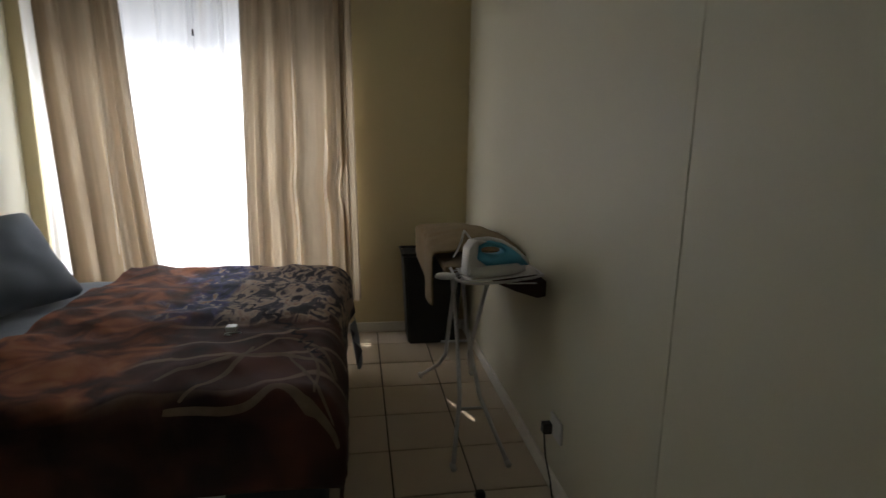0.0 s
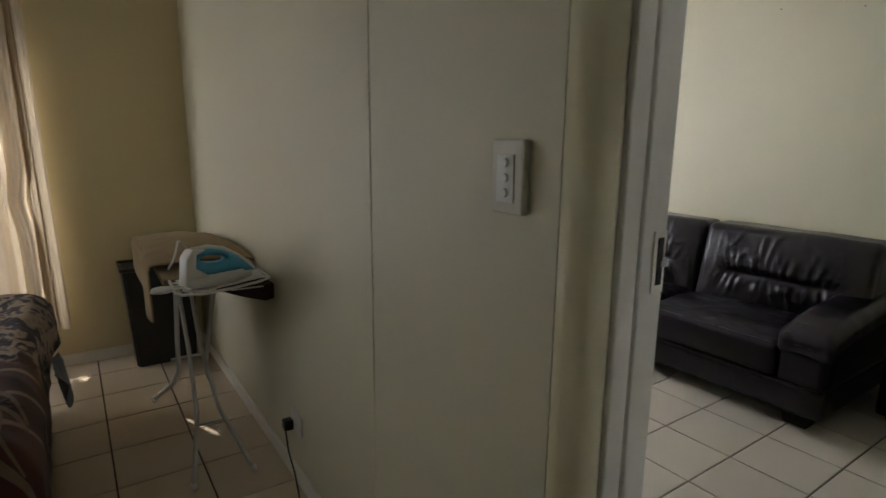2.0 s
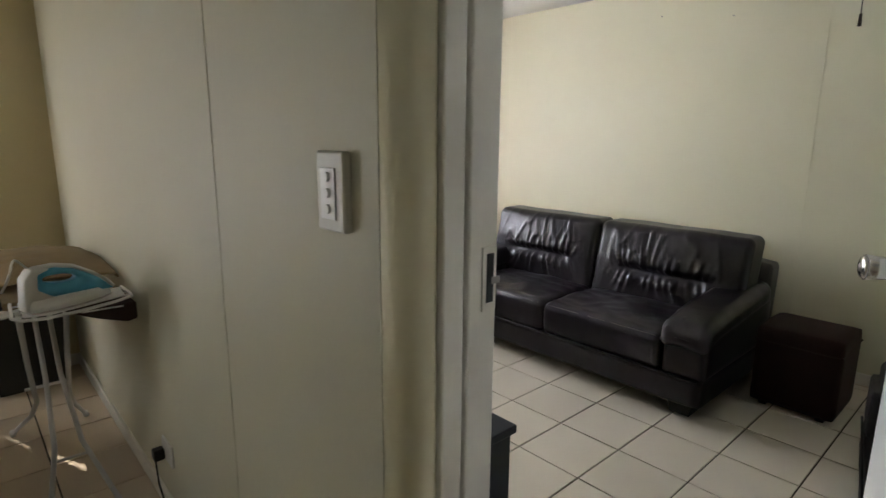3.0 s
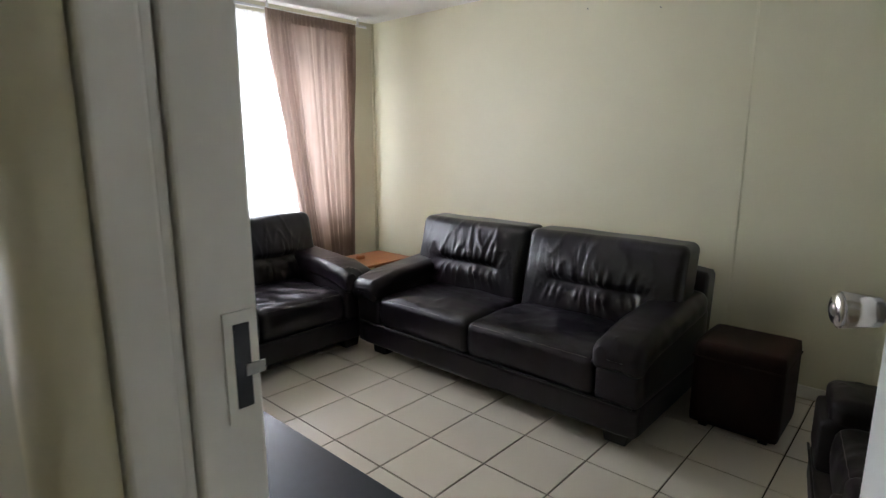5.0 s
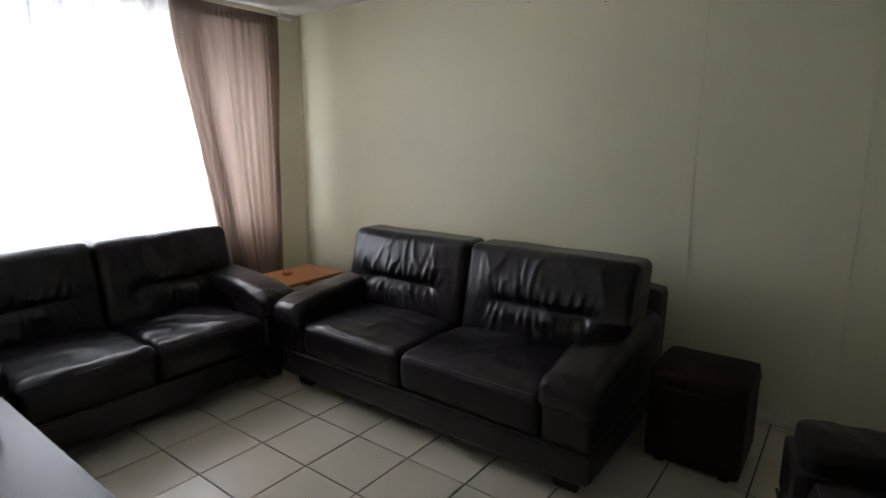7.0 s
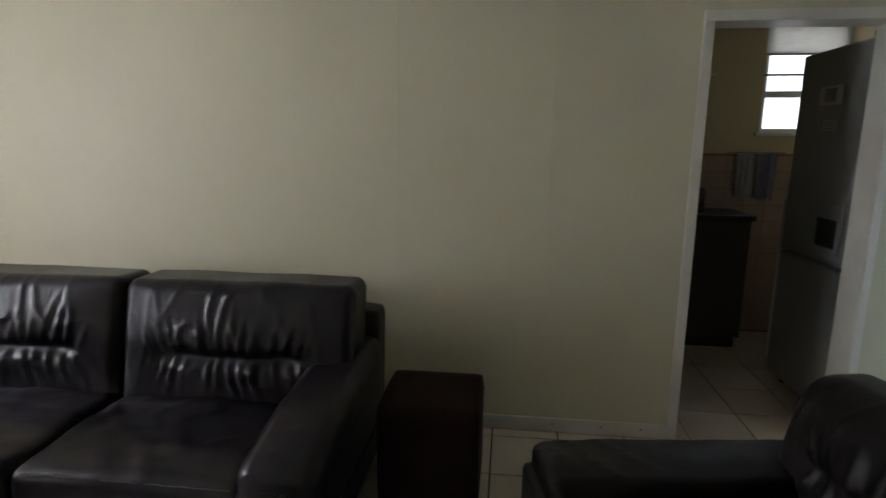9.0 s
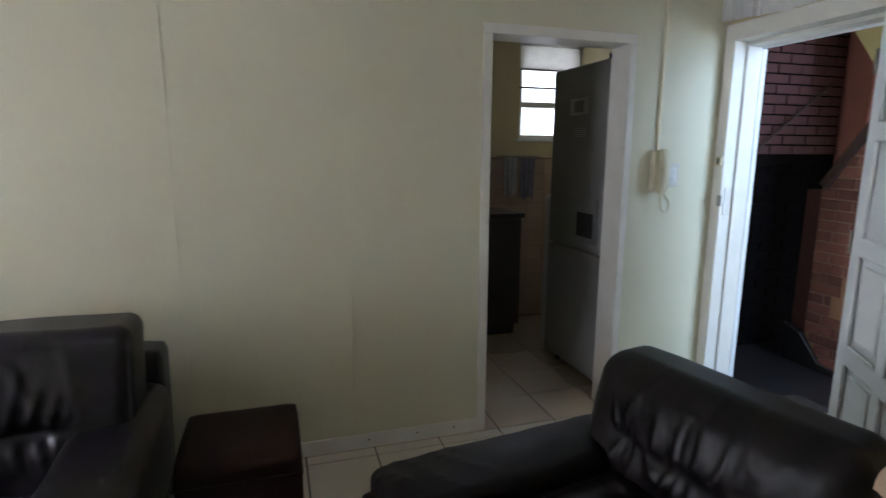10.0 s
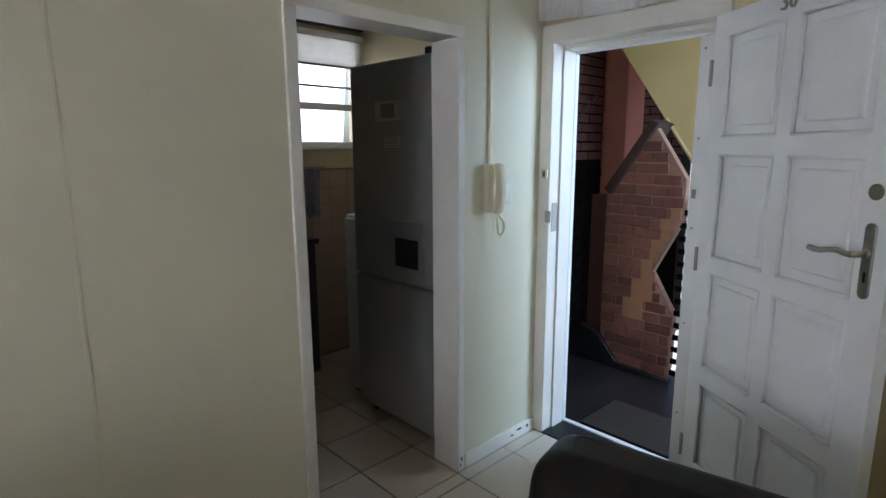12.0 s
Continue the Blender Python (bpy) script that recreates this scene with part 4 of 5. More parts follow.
# ---- bedroom ----
def blanket_mat():
    m = bpy.data.materials.new("printed_mink_blanket")
    m.use_nodes = True
    t = m.node_tree
    b = t.nodes["Principled BSDF"]
    b.inputs["Roughness"].default_value, b.inputs["Sheen Weight"].default_value = 0.92, 0.06
    co = t.nodes.new("ShaderNodeTexCoord")

    def noise_tex(scale, detail, distort, stretch=(1, 1, 1)):
        mp, n = t.nodes.new("ShaderNodeMapping"), t.nodes.new("ShaderNodeTexNoise")
        mp.inputs["Scale"].default_value = stretch
        n.inputs["Scale"].default_value, n.inputs["Detail"].default_value, n.inputs["Distortion"].default_value = scale, detail, distort
        t.links.new(co.outputs["Object"], mp.inputs["Vector"])
        t.links.new(mp.outputs["Vector"], n.inputs["Vector"])
        return n.outputs["Fac"]

    def ramp(fac, stops):
        r = t.nodes.new("ShaderNodeValToRGB")
        el = r.color_ramp.elements
        while len(el) < len(stops):
            el.new(0.5)
        for e, (p, c) in zip(el, stops):
            e.position, e.color = p, (*c, 1)
        t.links.new(fac, r.inputs["Fac"])
        return r.outputs["Color"]

    def mix(fac, a, c):
        x = t.nodes.new("ShaderNodeMix")
        x.data_type = "RGBA"
        t.links.new(fac, x.inputs["Factor"])
        t.links.new(a, x.inputs["A"])
        t.links.new(c, x.inputs["B"])
        return x.outputs["Result"]

    w, k = (1, 1, 1), (0, 0, 0)
    rust = ramp(noise_tex(5.5, 9, 1.1), [(0.32, (0.028, 0.009, 0.005)), (0.46, (0.11, 0.030, 0.010)), (0.57, (0.27, 0.078, 0.024)), (0.75, (0.40, 0.16, 0.06))])
    navy = ramp(noise_tex(17, 3, 0.9, (1, 0.6, 1)), [(0.40, (0.018, 0.018, 0.045)), (0.50, (0.045, 0.045, 0.13)), (0.565, (0.06, 0.06, 0.17)), (0.60, (0.40, 0.33, 0.30)), (0.68, (0.26, 0.10, 0.05))])
    wing = ramp(noise_tex(11.0, 5, 1.5, (1.4, 0.7, 1)), [(0.42, (0.016, 0.012, 0.022)), (0.475, (0.05, 0.035, 0.05)), (0.50, (0.22, 0.165, 0.135)), (0.58, (0.36, 0.27, 0.205)), (0.70, (0.20, 0.10, 0.06))])
    wave = t.nodes.new("ShaderNodeTexWave")
    wave.wave_type, wave.bands_direction = "BANDS", "Y"
    for key, value in (("Scale", 1.5), ("Distortion", 8.5), ("Detail", 2.0), ("Detail Scale", 1.1), ("Detail Roughness", 0.35)):
        wave.inputs[key].default_value = value
    turn = t.nodes.new("ShaderNodeMapping")
    turn.inputs["Rotation"].default_value = (0, 0, -0.45)
    turn.inputs["Scale"].default_value = (0.55, 1.0, 1.0)
    t.links.new(co.outputs["Object"], turn.inputs["Vector"])
    t.links.new(turn.outputs["Vector"], wave.inputs["Vector"])
    strokes = ramp(wave.outputs["Fac"], [(0.93, k), (0.97, (0.5, 0.5, 0.5)), (1.0, (0.6, 0.6, 0.6))])
    maroon = ramp(noise_tex(3, 3, 0.5), [(0.35, (0.022, 0.008, 0.007)), (0.65, (0.115, 0.036, 0.022))])
    sx = t.nodes.new("ShaderNodeSeparateXYZ")
    t.links.new(co.outputs["Object"], sx.inputs[0])

    def soft_step(out, lo, hi, wobble):
        mr, ad = t.nodes.new("ShaderNodeMapRange"), t.nodes.new("ShaderNodeMath")
        ad.operation, ad.inputs[1].default_value = "MULTIPLY_ADD", wobble
        t.links.new(noise_tex(4, 3, 0.5), ad.inputs[0])
        t.links.new(out, ad.inputs[2])
        mr.inputs["From Min"].default_value, mr.inputs["From Max"].default_value = lo + wobble / 2, hi + wobble / 2
        t.links.new(ad.outputs[0], mr.inputs["Value"])
        return mr.outputs["Result"]
    cream = t.nodes.new("ShaderNodeRGB")
    cream.outputs[0].default_value = (0.34, 0.23, 0.16, 1)
    print_ = mix(soft_step(sx.outputs["X"], -0.56, -0.50, 0.35), navy, wing)
    middle = mix(soft_step(sx.outputs["X"], -0.84, -0.74, 0.5), rust, print_)
    near = mix(strokes, maroon, cream.outputs[0])
    near = mix(soft_step(sx.outputs["X"], -0.70, -0.62, 0.5), rust, near)
    upper = mix(soft_step(sx.outputs["Y"], 2.36, 2.26, 0.3), middle, near)
    # the near side goes all maroon: its shade is painted over the print
    t.links.new(mix(soft_step(sx.outputs["Y"], 1.70, 1.60, 0.2), upper, maroon), b.inputs["Base Color"])
    bp, n = t.nodes.new("ShaderNodeBump"), noise_tex(350, 2, 0)
    bp.inputs["Strength"].default_value, bp.inputs["Distance"].default_value = 0.5, 0.004
    t.links.new(n, bp.inputs["Height"])
    t.links.new(bp.outputs["Normal"], b.inputs["Normal"])
    return m


BX0, BX1, BY0, BY1, BZ = -2.02, -0.07, 1.62, 3.32, 0.60
bed = thing("bed", "double bed with a blue-grey sheet, unmade", "bed")
bm = bmesh.new()
soft(bm, BX1 - BX0, BY1 - BY0, 0.27, 0.03, 10, ((BX0 + BX1) / 2, (BY0 + BY1) / 2, 0.215))
part("base", bm, M_BASE, bed, "dark grey cloth bed base")
for x in (BX0 + 0.12, BX1 - 0.12):
    for y in (BY0 + 0.12, BY1 - 0.12):
        bm = bmesh.new()
        rod(bm, (x, y, 0), (x, y, 0.09), 0.025, 0.035)
        part("leg", bm, M_DARKFOOT, bed)
bm = bmesh.new()
soft(bm, BX1 - BX0 - 0.01, BY1 - BY0 - 0.01, 0.255, 0.07, 30, ((BX0 + BX1) / 2, (BY0 + BY1) / 2, 0.475), lambda p: p + Vector((0, 0, 0.008 * noise.noise(Vector((p.x * 3, p.y * 9, 0))) + 0.004 * noise.noise(Vector((p.x * 9, p.y * 26, 3))) if p.z > 0 else 0)))
part("mattress", bm, M_SHEET, bed, "mattress under a creased blue-grey sheet")
bm = bmesh.new()
sheet(bm, 14, 8, lambda u, v: (-0.78 + 0.42 * u, BY0 - 0.012 - 0.01 * math.sin(7 * u), 0.29 + (0.10 - 0.03 * u) * v))
part("hem", bm, M_PELMET, bed, "white sheet hem hanging over the base")


bm = bmesh.new()
sheet(bm, 16, 12, lambda u, v: (BX1 + 0.085 + 0.035 * v + 0.012 * math.sin(9 * u + 2 * v), 2.42 + 0.34 * u + 0.05 * v, 0.52 - 0.24 * v * (0.25 + 0.75 * math.sin(math.pi * (0.1 + 0.8 * u)) ** 2)))
part("sheet_corner", bm, M_SHEET, bed, "corner of the blue-grey sheet hanging out")


def blanket_point(u, v):
    """u runs from the pillow end over the foot edge, v from the near side over the bed to the far side."""
    L, Wd, hang_foot, hang = BX1 + 1.23, BY1 - BY0, 0.22, 0.26
    a = u * (L + hang_foot)
    b = v * (Wd + 2 * hang) - hang
    r = 0.085

    def over(d):
        """How far out and how far down the cloth lies at d past the start of its rounded edge."""
        if d <= 0:
            return d, 0.0
        t = min(d / r, math.pi / 2)
        return r * math.sin(t), r * (1 - math.cos(t)) + max(0.0, d - r * math.pi / 2)
    ox, dx = over(a - (L - 0.05))
    n, dn = over(-b + 0.05)
    f, df = over(b - Wd + 0.05)
    x = -1.23 + L - 0.05 + ox + 0.008
    y = BY0 + 0.05 - n - 0.008 if b < Wd / 2 else BY1 - 0.05 + f
    x += 0.02 * math.sin(6 * v + 1) * max(0, 1 - a / 0.2)
    drop = math.sqrt(dx * dx + max(dn, df) ** 2)
    p = Vector((x, y, BZ + 0.045 - drop))
    w = 0.034 * noise.noise(Vector((a * 3.2, b * 3.2, 0))) + 0.013 * noise.noise(Vector((a * 8, b * 7, 5))) + 0.008 * (1 - abs(noise.noise(Vector((a * 5 + b * 3, b * 4, 9))))) ** 4
    k = min(1.0, drop / 0.09)
    p.z += w * (1 - k) + 0.012 * (1 - k)
    if dx > 0:
        p.x += k * (0.5 * w + 0.008 + 0.05 * dx + 0.015 * math.sin(9 * v))
    if dn > 0:
        p.y -= k * (0.6 * w + 0.008 + 0.04 * dn)
    if df > 0:
        p.y += k * (0.6 * w + 0.008)
    return p


bl = thing("blanket", "rust brown blanket with navy and cream print on the bed", "blanket")
bm = bmesh.new()
sheet(bm, 130, 170, blanket_point)
ob = part("cloth", bm, blanket_mat(), bl)
sol = ob.modifiers.new("thickness", "SOLIDIFY")
sol.thickness, sol.offset = 0.012, 0

# cream of the print, darkened for the shade on the bed's near side
M_ROPE = mat("shaded_cream_printed_pile", (0.18, 0.122, 0.082), 0.95, var=0.25, scale=22, fine=300, bump=0.5)
M_ZIG = mat("black_printed_pile", (0.014, 0.010, 0.016), 0.95, var=0.3, scale=22, fine=300, bump=0.5)


def on_blanket(x, y):
    return Vector(blanket_point((x + 1.23) / (BX1 + 1.45), (y - BY0 + 0.26) / (BY1 - BY0 + 0.52)))


def printed_stroke(name, pts, width, material, teeth=0):
    """A stroke of the print, following the blanket's surface through points of the bed's plan."""
    p = [Vector(q) for q in [pts[0]] + pts + [pts[-1]]]
    line = []
    for i in range(1, len(p) - 2):
        for k in range(14):
            t = k / 14
            line.append(0.5 * (2 * p[i] + (p[i + 1] - p[i - 1]) * t + (2 * p[i - 1] - 5 * p[i] + 4 * p[i + 1] - p[i + 2]) * t * t + (3 * p[i] - p[i - 1] - 3 * p[i + 1] + p[i + 2]) * t ** 3))
    line.append(p[-1])
    bm = bmesh.new()
    rows = []
    for i, c in enumerate(line):
        d = (line[min(i + 1, len(line) - 1)] - line[max(i - 1, 0)]).normalized()
        n2 = Vector((-d.y, d.x))
        w = width * (0.55 + 0.45 * math.sin(math.pi * i / (len(line) - 1)) ** 0.5) * (1 + 0.18 * noise.noise(Vector((c.x * 9, c.y * 9, 4))))
        off = width * 0.8 * (1 if (i // 2) % 2 else -1) if teeth else 0
        e = 0.012
        up = (on_blanket(c.x + e, c.y) - on_blanket(c.x - e, c.y)).cross(on_blanket(c.x, c.y + e) - on_blanket(c.x, c.y - e)).normalized()
        rows.append([bm.verts.new(on_blanket(*(c + n2 * (off + w * k / 2))) + up * 0.0085) for k in (-1, 0, 1)])
    for a, b in zip(rows, rows[1:]):
        for k in range(2):
            f = bm.faces.new((a[k], b[k], b[k + 1], a[k + 1]))
            f.smooth = True
    part(name, bm, material, bl)


for pts, w in (([(-0.58, 1.72), (-0.52, 1.78), (-0.40, 1.88), (-0.26, 1.93), (-0.10, 1.85), (-0.04, 1.75)], 0.026),
               ([(-0.52, 1.60), (-0.30, 1.60), (-0.20, 1.65), (-0.09, 1.56), (-0.04, 1.49)], 0.028),
               ([(-0.48, 1.62), (-0.38, 1.79), (-0.34, 2.01)], 0.018),
               ([(-0.40, 1.86), (-0.24, 2.08), (-0.11, 1.98), (-0.04, 1.79)], 0.016), ([(-0.20, 1.90), (-0.12, 1.72), (-0.06, 1.55)], 0.012), ([(-0.15, 2.00), (-0.10, 1.80), (-0.10, 1.62)], 0.010)):
    printed_stroke("cream_stroke", pts, w, M_ROPE)
printed_stroke("dark_zigzag", [(-0.46, 2.52), (-0.26, 2.25), (-0.14, 2.01), (-0.06, 1.84)], 0.020, M_ZIG, teeth=1)

pil = thing("pillow", "grey-blue pillow propped up at the head of the bed", "pillow", at=(-1.66, 2.62, 0.83))
pil.matrix_basis = pose(-1.60, 2.66, 0.82, 0, 52, -22)


def pillow_shape(p):
    ex, ey = min(1, abs(p.x) / 0.25), min(1, abs(p.y) / 0.37)
    f = (1 - ex ** 4) ** 0.5 * (1 - ey ** 4) ** 0.5
    return Vector((p.x * (1 - 0.06 * (1 - ey)), p.y * (1 - 0.06 * (1 - ex)), p.z * (0.12 + 0.88 * f) + 0.012 * noise.noise(Vector((p.x * 9, p.y * 9, 2)))))


bm = bmesh.new()
soft(bm, 0.50, 0.74, 0.17, 0.04, 24, (0, 0, 0), pillow_shape)
part("case", bm, M_SHEET, pil, "creased blue-grey pillow case")

ph = thing("phone_charger", "small white charger lying on the blanket", "charger")
bm = bmesh.new()
box(bm, -0.475, -0.435, 2.205, 2.245, 0.652, 0.672, 0.004)
part("plug_top", bm, M_PLATE, ph)
bm = bmesh.new()
tube(bm, [(-0.44 + 0.03 * math.cos(a), 2.17 + 0.014 * math.sin(a), 0.657) for a in [k * 0.5 for k in range(10)]], 0.003, 6)
part("lead", smooth(bm), M_PLATE, ph)

ib = thing("ironing_board", "white folding ironing board set up beside the bedroom wall", "ironing board")
bm = bmesh.new()
pts = []
for k in range(33):
    a = math.pi * k / 32
    pts.append((0.60 + 0.17 * math.cos(a), 3.18 + 0.20 * math.sin(a)))
pts += [(0.42, 2.32), (0.78, 2.32)]
prism(bm, pts, "z", 0.845, 0.872)
part("board", bm, M_TOWEL, ib, "tan padded cover")
bm = bmesh.new()
prism(bm, [(0.58, 0.858), (0.805, 0.858), (0.805, 0.792), (0.77, 0.785), (0.68, 0.815)], "y", 2.10, 2.34, 0.006)
part("cover_flap", bm, M_DARKCLOTH, ib, "dark brown cover end")
bm = bmesh.new()
loop = [(0.44, 2.30), (0.43, 2.10), (0.45, 2.05), (0.52, 2.03), (0.62, 2.05), (0.74, 2.10), (0.80, 2.14), (0.805, 2.20), (0.80, 2.32)]
tube(bm, [(x, y, 0.872) for x, y in loop], 0.006, 8)
for k in range(4):
    rod(bm, (0.44, 2.10 + 0.05 * k, 0.872), (0.80, 2.17 + 0.045 * k, 0.872), 0.0035, seg=6)
rod(bm, (0.62, 2.04, 0.868), (0.76, 2.10, 0.850), 0.003, seg=6)
part("iron_rest", smooth(bm), M_TUBE, ib, "white wire iron rest")
bm = bmesh.new()
prism(bm, [(0.46, 2.07), (0.53, 2.055), (0.78, 2.15), (0.79, 2.28), (0.46, 2.28)], "z", 0.874, 0.878)
part("rest_plate", bm, M_TUBE, ib, "white enamelled plate")
bm = bmesh.new()
rod(bm, (0.395, 2.16, 0.868), (0.395, 2.16, 0.880), 0.042, 0.036, seg=24)
rod(bm, (0.40, 2.17, 0.872), (0.46, 2.20, 0.872), 0.006, seg=8)
part("lead_holder", smooth(bm), M_TUBE, ib, "white round lead holder")
for pts in ([(0.455, 2.25, 0.845), (0.475, 2.50, 0.56), (0.500, 2.74, 0.30), (0.480, 2.84, 0.20), (0.410, 3.12, 0.012)],
            [(0.600, 2.25, 0.845), (0.610, 2.50, 0.56), (0.625, 2.74, 0.30), (0.650, 2.84, 0.20), (0.720, 3.12, 0.012)],
            [(0.545, 2.95, 0.845), (0.535, 2.62, 0.45), (0.515, 2.40, 0.22), (0.445, 2.16, 0.012)],
            [(0.600, 2.95, 0.845), (0.590, 2.62, 0.45), (0.610, 2.40, 0.22), (0.690, 2.16, 0.012)]):
    bm = bmesh.new()
    tube(bm, pts, 0.010, 10)
    part("leg", smooth(bm), M_TUBE, ib)
    bm = bmesh.new()
    x, y, z = pts[-1]
    rod(bm, (x, y - 0.02, 0.013), (x, y + 0.02, 0.013), 0.013, seg=12)
    part("foot_cap", smooth(bm), M_PLATE, ib, "white plastic cap")
bm = bmesh.new()
rod(bm, (0.50, 2.36, 0.18), (0.625, 2.36, 0.18), 0.006)
part("cross_bar", smooth(bm), M_TUBE, ib)
bm = bmesh.new()
rod(bm, (0.46, 2.655, 0.40), (0.63, 2.655, 0.40), 0.007)
part("pivot", smooth(bm), M_TUBE, ib)


def iron_outline(s, z):
    # heel at the left, nose to the right
    return [(x * s, y * s, z) for x, y in ((-0.13, -0.045), (-0.13, 0.045), (-0.06, 0.058), (0.03, 0.05), (0.09, 0.03), (0.135, 0.0), (0.09, -0.03), (0.03, -0.05), (-0.06, -0.058))]


def loft(bm, rings):
    vs = [[bm.verts.new(p) for p in r] for r in rings]
    n = len(vs[0])
    for a, b in zip(vs, vs[1:]):
        for i in range(n):
            bm.faces.new((a[i], a[(i + 1) % n], b[(i + 1) % n], b[i]))
    bm.faces.new(list(reversed(vs[0])))
    bm.faces.new(vs[-1])
    bmesh.ops.recalc_face_normals(bm, faces=bm.faces[:])


iron = thing("iron", "teal and white steam iron standing on the ironing board", "iron", at=(0.605, 2.155, 0.879), turn=16)
bm = bmesh.new()
loft(bm, [iron_outline(1.08, 0.0), iron_outline(1.08, 0.006)])
part("soleplate", bm, M_CHROME, iron)
bm = bmesh.new()
loft(bm, [iron_outline(1.06, 0.0065), iron_outline(1.04, 0.026), [(p[0], p[1] * 0.7, p[2]) for p in iron_outline(0.98, 0.042)]])
part("skirt", smooth(bm), M_PLATE, iron, "white plastic skirt")
bm = bmesh.new()
prism(bm, [(-0.150, 0.006), (-0.055, 0.040), (-0.105, 0.075), (-0.100, 0.128), (-0.060, 0.143), (-0.115, 0.150), (-0.140, 0.118)], "y", -0.032, 0.032, 0.006)
part("heel", smooth(bm), M_PLATE, iron, "white heel rest")


def grip(bm, outline, centre, rx, rz, tilt, half, n=32):
    """An upright plate from the outline, 2 x half thick, with an oval hole for the fingers."""
    rings = []
    for k in range(n):
        th = 2 * math.pi * k / n
        d = Vector((math.cos(th), math.sin(th)))
        far = 0.0
        for (x1, z1), (x2, z2) in zip(outline, outline[1:] + outline[:1]):
            e, q = Vector((x2 - x1, z2 - z1)), Vector((x1, z1)) - Vector(centre)
            det = d.x * -e.y + e.x * d.y
            if abs(det) > 1e-9:
                t, m = (q.x * -e.y + e.x * q.y) / det, (d.x * q.y - d.y * q.x) / det
                if t > 0 and -1e-6 <= m <= 1 + 1e-6:
                    far = max(far, t)
        o = Vector(centre) + d * far
        hx, hz = rx * math.cos(th), rz * math.sin(th)
        i = Vector(centre) + Vector((hx * math.cos(tilt) - hz * math.sin(tilt), hx * math.sin(tilt) + hz * math.cos(tilt)))
        rings.append([bm.verts.new((p.x, y, p.y)) for p, y in ((o, -half * 0.8), (o, half * 0.8), (i, half), (i, -half))])
    for a, b in zip(rings, rings[1:] + rings[:1]):
        for j in range(4):
            bm.faces.new((a[j], b[j], b[(j + 1) % 4], a[(j + 1) % 4]))
    bmesh.ops.recalc_face_normals(bm, faces=bm.faces[:])


bm = bmesh.new()
grip(bm, [(-0.105, 0.045), (0.0, 0.036), (0.145, 0.030), (0.125, 0.055), (0.08, 0.092), (0.02, 0.128), (-0.04, 0.143), (-0.095, 0.138), (-0.110, 0.10)], (-0.030, 0.102), 0.058, 0.017, -0.14, 0.024)
part("handle", smooth(bm), M_TEAL, iron, "teal handle and water tank")
bm = bmesh.new()
tube(bm, [(-0.105, 0, 0.146), (-0.04, 0, 0.148), (0.02, 0, 0.133), (0.08, 0, 0.097), (0.128, 0, 0.058), (0.150, 0, 0.030)], 0.010, 10)
part("upper_rim", smooth(bm), M_PLATE, iron, "white rim over the handle")
bm = bmesh.new()
tube(bm, [(-0.10 - 0.10 * k / 12, 0.03 * math.sin(k * 0.5), 0.13 + 0.055 * math.sin(k * 0.26) - 0.011 * max(0, k - 8)) for k in range(13)], 0.004, 7)
part("lead", smooth(bm), M_PLATE, iron, "pale cloth lead")

tw = thing("towel", "tan towel draped over the ironing board", "towel")
bm = bmesh.new()


def towel_point(u, v):
    # u from the hanging hem over the board to its other side, v along it
    drop = 0.20 + 0.06 * math.sin(3 * v + 0.5) - 0.08 * v
    across = 0.50 - 0.10 * v
    w = u * (drop + across)
    y = 2.46 + 0.84 * v
    n = noise.noise(Vector((u * 5, v * 6, 1)))
    if w < drop:
        x, z = 0.385 + 0.02 * v - 0.012 * math.sin(9 * v), 0.892 - (drop - w)
        y -= 0.10 * (drop - w)
    else:
        k = (w - drop) / across
        x, z = 0.385 + 0.02 * v + (w - drop), 0.892 + 0.070 * max(0, math.sin(math.pi * min(1, k * 0.93 + 0.05))) ** 0.6 * math.sin(math.pi * (0.12 + 0.8 * v)) - 0.02 * k
        z = max(z, 0.880)
    return (min(x, 0.818), y + 0.02 * n, z + 0.010 * abs(n))


sheet(bm, 40, 40, towel_point)
ob = part("cloth", bm, M_TOWEL, tw)
sol = ob.modifiers.new("thickness", "SOLIDIFY")
sol.thickness, sol.offset = 0.006, 1

lb = thing("laundry_bin", "tall black laundry bin in the bedroom corner", "laundry bin")
bm = bmesh.new()
vs = [(0.385, 3.66), (0.735, 3.66), (0.735, 3.90), (0.385, 3.90)]
loft(bm, [[(x, y, 0.0) for x, y in vs], [(x + (-0.035 if x < 0.5 else 0.025), y - (0.02 if y < 3.7 else -0.02), 0.64) for x, y in vs]])
bmesh.ops.bevel(bm, geom=bm.edges[:], offset=0.012, segments=2, affect="EDGES")
part("body", bm, M_BLACKPL, lb)
bm = bmesh.new()
loop = [(0.345, 3.635), (0.765, 3.635), (0.765, 3.925), (0.345, 3.925), (0.345, 3.635)]
tube(bm, [(x, y, 0.645) for x, y in loop], 0.010, 8)
part("rim", bm, M_BLACKPL, lb)

